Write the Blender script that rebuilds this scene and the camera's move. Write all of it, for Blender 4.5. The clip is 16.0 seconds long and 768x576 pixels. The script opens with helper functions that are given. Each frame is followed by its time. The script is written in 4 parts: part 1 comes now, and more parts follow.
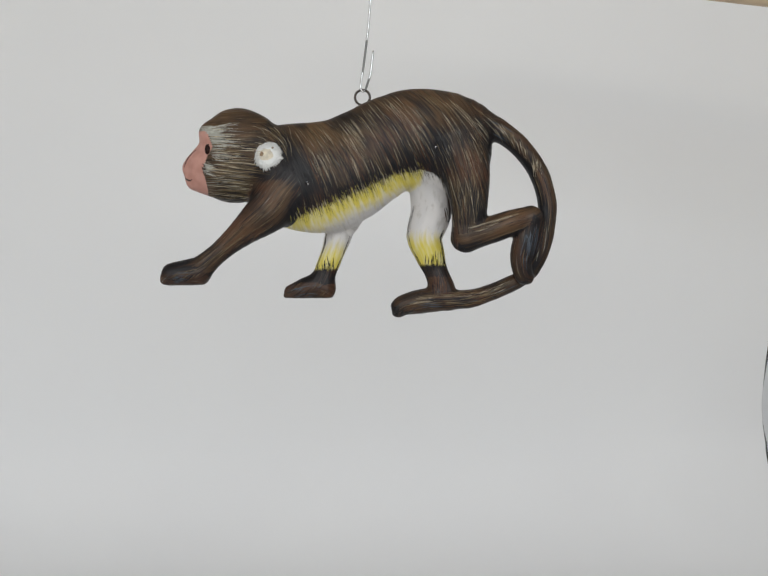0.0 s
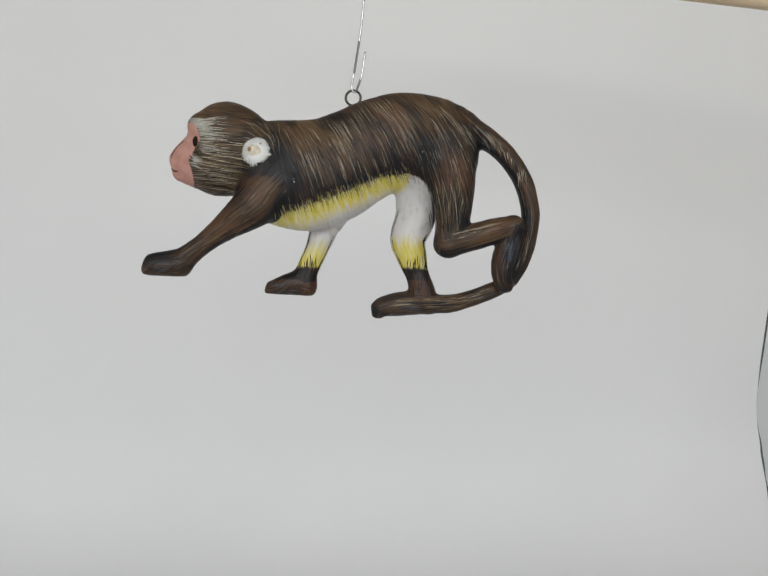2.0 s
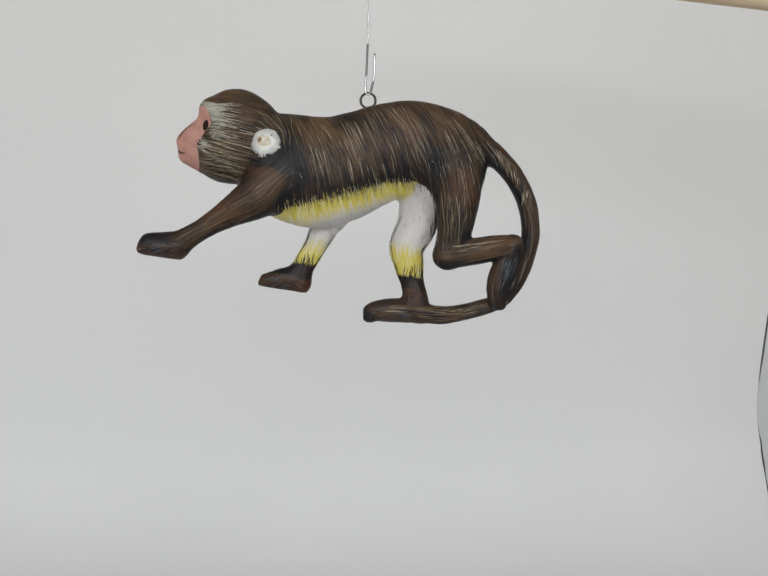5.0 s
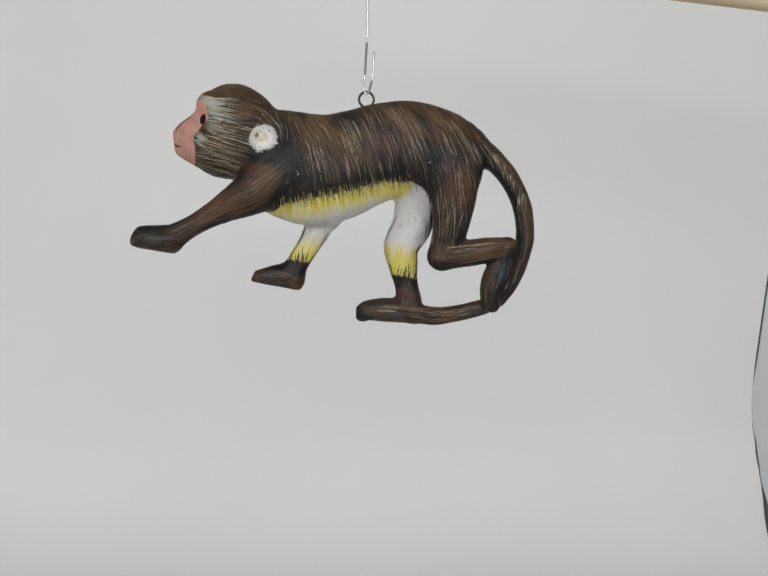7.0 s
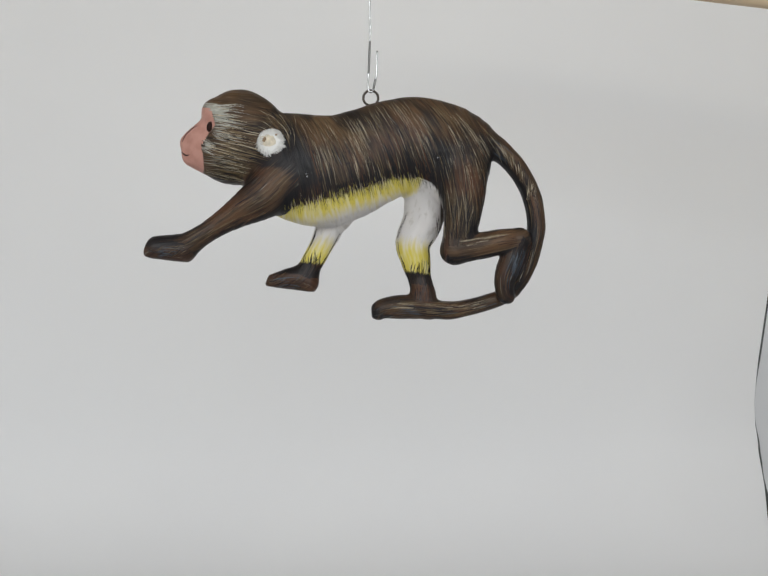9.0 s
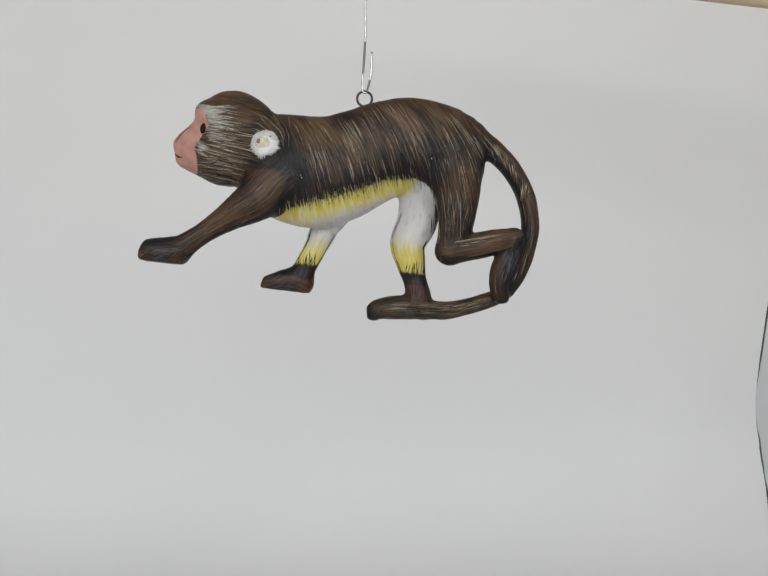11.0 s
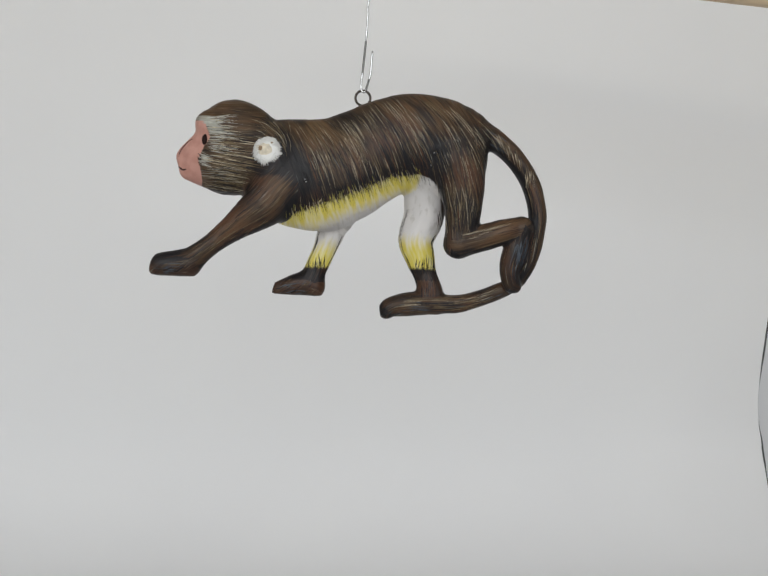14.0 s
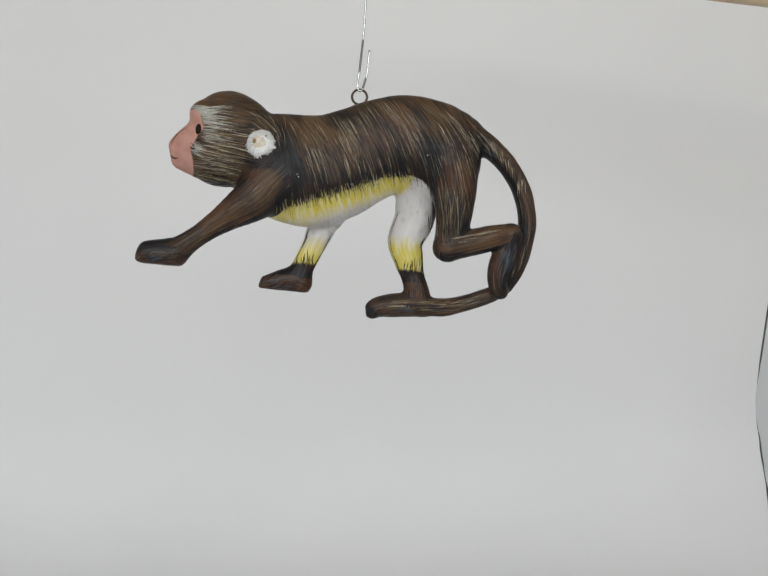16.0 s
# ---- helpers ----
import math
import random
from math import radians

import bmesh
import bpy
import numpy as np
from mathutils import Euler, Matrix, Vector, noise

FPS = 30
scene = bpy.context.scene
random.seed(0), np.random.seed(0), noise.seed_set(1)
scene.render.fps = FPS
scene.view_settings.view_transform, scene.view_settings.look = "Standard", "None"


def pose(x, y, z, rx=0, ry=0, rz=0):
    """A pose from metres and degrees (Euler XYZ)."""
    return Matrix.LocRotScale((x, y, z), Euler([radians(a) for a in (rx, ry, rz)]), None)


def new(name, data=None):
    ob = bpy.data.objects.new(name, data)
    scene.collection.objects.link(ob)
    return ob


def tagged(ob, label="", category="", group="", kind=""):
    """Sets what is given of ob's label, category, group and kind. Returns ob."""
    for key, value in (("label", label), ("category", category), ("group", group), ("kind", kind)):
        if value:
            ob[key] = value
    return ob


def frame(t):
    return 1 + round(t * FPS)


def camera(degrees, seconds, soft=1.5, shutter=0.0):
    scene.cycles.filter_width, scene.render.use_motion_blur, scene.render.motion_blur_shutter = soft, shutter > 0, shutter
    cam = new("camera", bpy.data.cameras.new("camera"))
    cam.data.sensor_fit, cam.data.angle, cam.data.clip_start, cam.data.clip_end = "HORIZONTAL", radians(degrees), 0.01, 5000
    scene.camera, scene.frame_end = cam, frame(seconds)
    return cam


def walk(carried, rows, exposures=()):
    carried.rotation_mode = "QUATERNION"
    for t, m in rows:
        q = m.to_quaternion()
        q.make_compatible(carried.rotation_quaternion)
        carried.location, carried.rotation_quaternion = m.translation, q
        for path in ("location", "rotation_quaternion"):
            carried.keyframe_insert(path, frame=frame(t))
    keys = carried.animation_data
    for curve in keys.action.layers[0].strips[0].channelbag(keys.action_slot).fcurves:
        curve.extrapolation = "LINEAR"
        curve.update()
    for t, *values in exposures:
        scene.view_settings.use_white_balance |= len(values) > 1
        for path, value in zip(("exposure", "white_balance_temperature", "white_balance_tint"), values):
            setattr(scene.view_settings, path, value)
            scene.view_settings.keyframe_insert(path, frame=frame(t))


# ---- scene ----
# ---- camera ----
LENS = 62.0
EYE_Z = 0.25
cam = camera(LENS, 16.0, soft=1.5)
CAMERA_ROWS = [  # seconds, yaw, pitch
    (0.0, 0.308, -0.051),
    (0.5, 0.045, 0.006),
    (1.0, -0.381, 0.029),
    (1.5, -0.414, 0.056),
    (2.0, -0.053, 0.079),
    (2.5, 0.144, 0.079),
    (3.0, 0.209, 0.069),
    (3.5, -0.053, 0.072),
    (4.0, -0.414, 0.096),
    (5.4, 0.060, 0.110),
    (6.5, -0.266, 0.105),
    (7.0, -0.398, 0.065),
    (7.5, -0.152, 0.007),
    (8.0, 0.144, -0.034),
    (8.5, 0.127, -0.074),
    (9.0, -0.184, -0.086),
    (10.25, 0.030, -0.075),
    (11.5, -0.184, -0.054),
    (12.0, 0.078, -0.024),
    (12.5, 0.160, -0.016),
    (13.0, 0.012, -0.054),
    (13.5, -0.234, -0.093),
    (14.0, 0.045, -0.079),
    (14.5, 0.209, -0.073),
    (15.0, 0.193, -0.102),
    (15.5, -0.152, -0.140),
    (16.0, -0.086, -0.163),
]
walk(cam, [(t, pose(0.0, -0.24, EYE_Z, 90 + p, 0, y)) for t, y, p in CAMERA_ROWS])

# ---- light: the corner faces a wide unseen window, added as the source ----
world = bpy.data.worlds.new("world")
scene.world = world
world.use_nodes = True
wn = world.node_tree
sky = wn.nodes.new("ShaderNodeTexSky")
sky.sky_type, sky.sun_disc, sky.sun_elevation, sky.sun_rotation = "NISHITA", False, radians(35), radians(200)
wn.links.new(sky.outputs[0], wn.nodes["Background"].inputs[0])
wn.nodes["Background"].inputs[1].default_value = 0.08


def area(name, m, width, depth, watts, tint):
    data = bpy.data.lights.new(name, "AREA")
    data.shape, data.size, data.size_y, data.energy, data.color = "RECTANGLE", width, depth, watts, tint
    ob = new(name, data)
    ob.matrix_world = m
    return ob


# soft lamp added in the opening of the unseen window
area("added_window_light", pose(0.1, -2.385, 0.96, 90, 0, 0), 3.56, 1.40, 40.5, (0.965, 0.98, 0.984))
scene.view_settings.exposure = 0.0


# ---- materials ----
class Net:
    """Short-hand for a node material."""

    def __init__(self, name):
        self.mat = bpy.data.materials.new(name)
        self.mat.use_nodes = True
        self.tree = self.mat.node_tree
        self.bsdf = self.tree.nodes["Principled BSDF"]

    def put(self, value, socket):
        if isinstance(value, bpy.types.NodeSocket):
            self.tree.links.new(value, socket)
        else:
            socket.default_value = value

    def node(self, kind, **inputs):
        n = self.tree.nodes.new(kind)
        for key, value in inputs.items():
            self.put(value, n.inputs[key])
        return n

    def math(self, op, a, b=0.0, clamp=False):
        n = self.tree.nodes.new("ShaderNodeMath")
        n.operation, n.use_clamp = op, clamp
        self.put(a, n.inputs[0])
        self.put(b, n.inputs[1])
        return n.outputs[0]

    def noise(self, vector, scale, detail=3.0, rough=0.5):
        n = self.node("ShaderNodeTexNoise", Vector=vector, Scale=scale, Detail=detail, Roughness=rough)
        return n.outputs["Fac"]

    def step(self, value, low, high, a=0.0, b=1.0):
        n = self.tree.nodes.new("ShaderNodeMapRange")
        n.interpolation_type = "SMOOTHSTEP"
        for i, v in enumerate((value, low, high, a, b)):
            self.put(v, n.inputs[i])
        return n.outputs[0]

    def mix(self, fac, a, b):
        n = self.tree.nodes.new("ShaderNodeMix")
        n.data_type = "RGBA"
        self.put(fac, n.inputs[0])
        self.put(a if isinstance(a, bpy.types.NodeSocket) else (*a, 1), n.inputs[6])
        self.put(b if isinstance(b, bpy.types.NodeSocket) else (*b, 1), n.inputs[7])
        return n.outputs[2]

    def scaled(self, vector, factors):
        n = self.tree.nodes.new("ShaderNodeVectorMath")
        n.operation = "MULTIPLY"
        self.put(vector, n.inputs[0])
        n.inputs[1].default_value = factors
        return n.outputs[0]

    def bump(self, height, strength, distance):
        n = self.node("ShaderNodeBump", Height=height, Strength=strength, Distance=distance)
        self.put(n.outputs[0], self.bsdf.inputs["Normal"])

    def finish(self, colour, rough, metal=0.0):
        self.put(colour if isinstance(colour, bpy.types.NodeSocket) else (*colour, 1), self.bsdf.inputs["Base Color"])
        self.put(rough, self.bsdf.inputs["Roughness"])
        self.bsdf.inputs["Metallic"].default_value = metal
        return self.mat

    def place(self):
        return self.tree.nodes.new("ShaderNodeTexCoord").outputs["Object"]


def sheet_material(name, a, b, grain=700.0, rough=0.85):
    """Matt paper or cloth: a broad mottle and a fine grain."""
    m = Net(name)
    p = m.place()
    m.bump(m.noise(p, grain, 2.0), 0.08, 0.0004)
    return m.finish(m.mix(m.step(m.noise(p, 3.5, 2.0), 0.35, 0.65), a, b), rough)


def plain_material(name, colour, rough, metal=0.0, grain=900.0, depth=0.0002):
    m = Net(name)
    p = m.place()
    n = m.noise(p, grain, 3.0)
    m.bump(n, 0.25, depth)
    dark = tuple(c * 0.7 for c in colour)
    return m.finish(m.mix(m.step(n, 0.35, 0.65), dark, colour), rough, metal)


def wood_material(name, light, dark):
    m = Net(name)
    p = m.scaled(m.place(), (6.0, 180.0, 180.0))
    n = m.noise(p, 1.0, 4.0, 0.6)
    m.bump(n, 0.2, 0.0003)
    return m.finish(m.mix(m.step(n, 0.35, 0.7), light, dark), 0.5)


def fur_material():
    """Brushed acrylic fur: hair strokes that follow the carving, a yellow and white belly, a pink face."""
    m = Net("painted_fur")
    fur = m.node("ShaderNodeAttribute")
    fur.attribute_name = "fur"
    paint = m.node("ShaderNodeAttribute")
    paint.attribute_name = "paint"
    split = m.node("ShaderNodeSeparateColor", Color=paint.outputs["Color"])
    belly, yellow, pink = split.outputs[0], split.outputs[1], split.outputs[2]
    extra = m.node("ShaderNodeAttribute")
    extra.attribute_name = "tone"
    tone = m.node("ShaderNodeSeparateColor", Color=extra.outputs["Color"])
    navy_and_shade, streak, rust = tone.outputs[0], tone.outputs[1], tone.outputs[2]
    hairy = extra.outputs["Alpha"]
    v = fur.outputs["Vector"]
    warp = m.node("ShaderNodeTexNoise", Vector=m.scaled(v, (2.2, 1.6, 8.0)), Scale=1.0, Detail=1.0).outputs["Color"]
    sway = m.tree.nodes.new("ShaderNodeVectorMath")
    sway.operation = "MULTIPLY_ADD"
    m.put(warp, sway.inputs[0])
    sway.inputs[1].default_value = (0.05, 0.5, 0.0)
    m.put(v, sway.inputs[2])
    v = sway.outputs[0]
    hair = m.noise(m.scaled(v, (38.0, 1.3, 8.0)), 1.0, 1.0, 0.5)
    fine = m.noise(m.scaled(v, (80.0, 2.0, 8.0)), 1.0, 0.0, 0.5)
    lock = m.noise(m.scaled(v, (17.0, 1.2, 8.0)), 1.0, 2.0, 0.5)
    patch = m.noise(m.scaled(v, (1.8, 0.9, 8.0)), 1.0, 2.0)
    base = m.mix(m.step(m.math("ADD", patch, m.math("MULTIPLY", rust, 0.30)), 0.40, 0.72), (0.043, 0.026, 0.0155), (0.082, 0.035, 0.019))
    base = m.mix(m.math("MULTIPLY", paint.outputs["Alpha"], m.step(patch, 0.3, 0.65, 0.45, 1.0), True), base, (0.128, 0.074, 0.036))
    rough_coat = m.math("MULTIPLY_ADD", hairy, 0.7)
    rough_coat.node.inputs[2].default_value = 0.3
    base = m.mix(m.math("MULTIPLY", m.step(m.noise(m.scaled(v, (2.4, 1.3, 8.0)), 1.0, 2.0), 0.42, 0.64, 0.0, 0.8), rough_coat), base, (0.018, 0.0145, 0.014))
    base = m.mix(m.math("MULTIPLY", m.step(lock, 0.42, 0.64, 0.0, 0.66), rough_coat), base, (0.006, 0.005, 0.004))
    base = m.mix(m.math("MULTIPLY", m.step(hair, 0.56, 0.72, 0.0, 0.26), hairy), base, (0.065, 0.044, 0.024))
    base = m.mix(m.step(m.math("ADD", fine, m.math("MULTIPLY", m.math("SUBTRACT", m.noise(m.scaled(v, (5.0, 1.6, 8.0)), 1.0, 1.0), 0.5), 0.55)), m.math("SUBTRACT", 0.80, m.math("MULTIPLY", hairy, 0.17)), m.math("SUBTRACT", 0.88, m.math("MULTIPLY", hairy, 0.17)), 0.0, 0.34), base, (0.17, 0.13, 0.08))
    # navy paint, with shade in hollows and along limb edges put into the colour
    base = m.mix(m.step(m.math("ADD", navy_and_shade, m.math("MULTIPLY", m.math("SUBTRACT", hair, 0.5), 1.5)), 0.3, 0.9, 0.0, 0.9), base, (0.006, 0.0065, 0.009))
    comb = m.noise(m.scaled(v, (54.0, 1.3, 8.0)), 1.0, 1.0)
    ragged = m.math("MULTIPLY", m.math("SUBTRACT", comb, 0.5), 1.9)
    white = m.step(m.math("ADD", streak, m.math("MULTIPLY", ragged, 1.1)), 0.35, 0.75, 0.0, 0.9)
    base = m.mix(white, base, (0.40, 0.40, 0.35))
    wash = m.noise(m.scaled(v, (15.0, 2.2, 8.0)), 1.0, 2.0)
    under = m.mix(m.step(wash, 0.42, 0.68), (0.63, 0.53, 0.095), (0.66, 0.60, 0.27))
    chalk = m.mix(m.step(patch, 0.35, 0.65), (0.72, 0.695, 0.68), (0.59, 0.575, 0.57))
    chalk = m.mix(m.step(m.noise(m.scaled(v, (9.0, 4.0, 8.0)), 1.0, 3.0), 0.52, 0.66, 0.0, 0.5), chalk, (0.42, 0.40, 0.375))
    under = m.mix(m.step(m.math("ADD", yellow, m.math("MULTIPLY", m.math("SUBTRACT", wash, 0.5), 1.0)), -0.45, 0.55), under, chalk)
    covered = m.step(m.math("ADD", belly, m.math("MULTIPLY", m.math("MULTIPLY", ragged, hairy), 0.26)), -0.07, 0.10)
    col = m.mix(covered, base, under)
    skin = m.mix(m.step(m.noise(m.place(), 260.0, 2.0), 0.35, 0.7), (0.55, 0.30, 0.245), (0.47, 0.24, 0.195))
    col = m.mix(m.step(m.math("ADD", pink, m.math("MULTIPLY", ragged, 0.06)), -0.015, 0.02), col, skin)
    m.bump(m.math("MULTIPLY", m.math("ADD", m.math("MULTIPLY", hair, 0.7), lock), m.math("MULTIPLY", hairy, m.math("SUBTRACT", 1.0, m.math("MULTIPLY", covered, 0.8)))), 0.45, 0.0008)
    m.bsdf.inputs["Specular IOR Level"].default_value = 0.30
    return m.finish(col, m.step(hair, 0.3, 0.7, 0.36, 0.50))


PAPER = sheet_material("white_backdrop_paper", (0.795, 0.797, 0.797), (0.775, 0.777, 0.78))
PANEL = sheet_material("white_board", (0.70, 0.71, 0.72), (0.66, 0.67, 0.68))
PLASTER = sheet_material("wall_plaster", (0.72, 0.71, 0.69), (0.67, 0.66, 0.64), 180.0)
TABLE = wood_material("table_wood", (0.36, 0.32, 0.28), (0.27, 0.24, 0.21))
DOWEL = wood_material("pale_dowel_wood", (0.78, 0.63, 0.43), (0.68, 0.52, 0.34))
EDGE_GAP = plain_material("dark_edge_gap", (0.095, 0.10, 0.098), 0.8)
FLOOR = wood_material("floor_wood", (0.33, 0.24, 0.16), (0.24, 0.16, 0.10))
FUR = fur_material()
STEEL = plain_material("dull_steel", (0.085, 0.072, 0.064), 0.35, 1.0, 2500.0, 0.00005)
WIRE_REFLECTION = plain_material("wire_dark_reflection", (0.20, 0.20, 0.195), 0.4, 1.0, 1800.0, 0.00003)
CHROME = plain_material("bright_wire", (0.66, 0.67, 0.67), 0.22, 1.0, 1500.0, 0.00002)
EYE_PAINT = plain_material("glossy_dark_eye_paint", (0.022, 0.008, 0.006), 0.6)
EYE_PAINT.node_tree.nodes["Principled BSDF"].inputs["Specular IOR Level"].default_value = 0.15
LINE_PAINT = plain_material("dark_line_paint", (0.045, 0.014, 0.012), 0.5)
EAR_HAIR = sheet_material("ear_white_hair", (0.84, 0.83, 0.78), (0.76, 0.765, 0.75), 1600.0, 0.6)
EAR_SPOT = plain_material("ear_brown_paint", (0.30, 0.20, 0.11), 0.6)
EAR_SKIN = plain_material("ear_cream_paint", (0.74, 0.67, 0.53), 0.55, 0.0, 500.0, 0.0003)
PIN = plain_material("dark_mark", (0.020, 0.020, 0.022), 0.25)
STROKE_TAN = plain_material("tan_brush_stroke", (0.190, 0.140, 0.078), 0.55)
STROKE_PALE = plain_material("pale_brush_stroke", (0.56, 0.48, 0.34), 0.55)
STROKE_DARK = plain_material("black_brush_stroke", (0.008, 0.009, 0.013), 0.5)
STROKE_RUST = plain_material("rust_brush_stroke", (0.105, 0.047, 0.024), 0.55)
STROKE_YELLOW = plain_material("yellow_brush_stroke", (0.66, 0.57, 0.13), 0.55)
STROKE_BLUE = plain_material("blue_grey_paint_and_sheen", (0.070, 0.086, 0.108), 0.5)
STROKE_WHITE = plain_material("white_brush_stroke", (0.50, 0.50, 0.45), 0.6)
for stroke_paint in (STROKE_TAN, STROKE_PALE, STROKE_DARK, STROKE_RUST, STROKE_BLUE):
    stroke_paint.node_tree.nodes["Principled BSDF"].inputs["Specular IOR Level"].default_value = 0.25
SPECK = plain_material("bright_hole_glint", (0.75, 0.76, 0.78), 0.25, 1.0)


# ---- helpers of the scene ----
def finish(bm, name, mat, smooth=True):
    bmesh.ops.recalc_face_normals(bm, faces=bm.faces)
    me = bpy.data.meshes.new(name)
    bm.to_mesh(me)
    bm.free()
    me.materials.append(mat)
    if smooth:
        me.polygons.foreach_set("use_smooth", [True] * len(me.polygons))
    return me


def part(name, bm, mat, parent, label="", smooth=True):
    ob = new(name, finish(bm, name, mat, smooth))
    ob.parent = parent
    return tagged(ob, label)


def tube(bm, points, radii, sides=12, closed=False):
    """A round bar along points, with a radius at each."""
    points = [Vector(p) for p in points]
    n, rings = len(points), []
    side = None
    for i, p in enumerate(points):
        a = points[(i - 1) % n] if closed or i else p
        b = points[(i + 1) % n] if closed or i < n - 1 else p
        ahead = (b - a).normalized()
        if side is None:
            side = ahead.orthogonal().normalized()
        side = (side - ahead * side.dot(ahead)).normalized()
        up = ahead.cross(side)
        r = radii[i] if isinstance(radii, (list, tuple)) else radii
        rings.append([bm.verts.new(p + (side * math.cos(k * math.tau / sides) + up * math.sin(k * math.tau / sides)) * r) for k in range(sides)])
    for i in range(n if closed else n - 1):
        a, b = rings[i], rings[(i + 1) % n]
        for k in range(sides):
            bm.faces.new((a[k], a[(k + 1) % sides], b[(k + 1) % sides], b[k]))
    if not closed:
        bm.faces.new(rings[0][::-1])
        bm.faces.new(rings[-1])


def box(bm, low, high, bevel=0.0):
    made = bmesh.ops.create_cube(bm, size=1.0)
    c = [(a + b) / 2 for a, b in zip(low, high)]
    s = [b - a for a, b in zip(low, high)]
    for v in made["verts"]:
        v.co = Vector([v.co[i] * s[i] + c[i] for i in range(3)])
    if bevel:
        edges = list({e for v in made["verts"] for e in v.link_edges})
        bmesh.ops.bevel(bm, geom=edges, offset=bevel, segments=2, affect="EDGES")


def structure(name, low, high, mat, label, bevel=0.0):
    bm = bmesh.new()
    box(bm, low, high, bevel)
    return tagged(new(name, finish(bm, name, mat, False)), label, kind="structure")


# ---- the room ----
structure("floor", (-2.2, -2.4, -0.80), (2.2, 2.0, -0.75), FLOOR, "brown wooden room floor")
structure("ceiling", (-2.2, -2.4, 1.75), (2.2, 2.0, 1.80), PLASTER, "white plaster room ceiling")
structure("wall_back", (-2.2, 2.0, -0.75), (2.2, 2.1, 1.75), PLASTER, "white plaster wall behind the backdrop")
structure("wall_east", (2.2, -2.4, -0.75), (2.3, 2.0, 1.75), PLASTER, "white plaster side wall")
structure("wall_west", (-2.3, -2.4, -0.75), (-2.2, 2.0, 1.75), PLASTER, "white plaster side wall")
WIN_L, WIN_R, WIN_LOW, WIN_TOP = -1.7, 1.9, 0.24, 1.68


def wall_front():
    """The unseen wall behind the camera, with an added window right through it for light."""
    bm = bmesh.new()
    box(bm, (-2.2, -2.5, -0.75), (WIN_L, -2.4, 1.75))
    box(bm, (WIN_R, -2.5, -0.75), (2.2, -2.4, 1.75))
    box(bm, (WIN_L, -2.5, -0.75), (WIN_R, -2.4, WIN_LOW))
    box(bm, (WIN_L, -2.5, WIN_TOP), (WIN_R, -2.4, 1.75))
    tagged(new("wall_front", finish(bm, "wall_front", PLASTER, False)), "unseen white plaster wall with an added wide window behind the camera", kind="structure")
    window = tagged(new("added_window_1"), "unseen wide white-framed window, added as the light source", kind="structure")
    for name, low, high in (("window_sill", (WIN_L, -2.5, WIN_LOW), (WIN_R, -2.43, WIN_LOW + 0.03)), ("window_head", (WIN_L, -2.5, WIN_TOP - 0.03), (WIN_R, -2.43, WIN_TOP)),
                            ("window_jamb", (WIN_L, -2.5, WIN_LOW + 0.03), (WIN_L + 0.03, -2.43, WIN_TOP - 0.03)), ("window_jamb", (WIN_R - 0.03, -2.5, WIN_LOW + 0.03), (WIN_R, -2.43, WIN_TOP - 0.03))):
        bm = bmesh.new()
        box(bm, low, high, 0.003)
        part(name, bm, PANEL, window, "", False)


wall_front()


def photo_table():
    root = tagged(new("photo_table"), "wooden table under the white paper backdrop", "table")
    bm = bmesh.new()
    box(bm, (-0.9, -0.75, -0.034), (0.9, 0.62, -0.004), 0.004)
    part("tabletop", bm, TABLE, root)
    for x in (-0.84, 0.84):
        for y in (-0.69, 0.56):
            bm = bmesh.new()
            box(bm, (x - 0.03, y - 0.03, -0.75), (x + 0.03, y + 0.03, -0.034), 0.003)
            part("leg", bm, TABLE, root)


photo_table()

# ---- the backdrop ----
BACK_Y, BEND = 0.36, 0.11


def edge_x(z):
    """The backdrop's free edge: it pulls in just above the bend and flares out above."""
    return float(np.interp(z, (0.0, 0.022, 0.039, 0.048, 0.058, 0.076, 0.096, 0.116, 0.133, 0.150, 0.170, 0.270, 0.70),
                           (0.332, 0.3467, 0.3569, 0.3622, 0.3669, 0.3745, 0.3802, 0.3783, 0.3773, 0.3789, 0.3819, 0.3997, 0.476)))


def curl(x, z):
    """How far the standing paper bends backwards near its free edge; bent to darken that side."""
    w = min(1.0, max(0.0, z) / BEND)
    return 0.435 * max(0.0, x - 0.05) ** 2 * w * w * (3 - 2 * w)


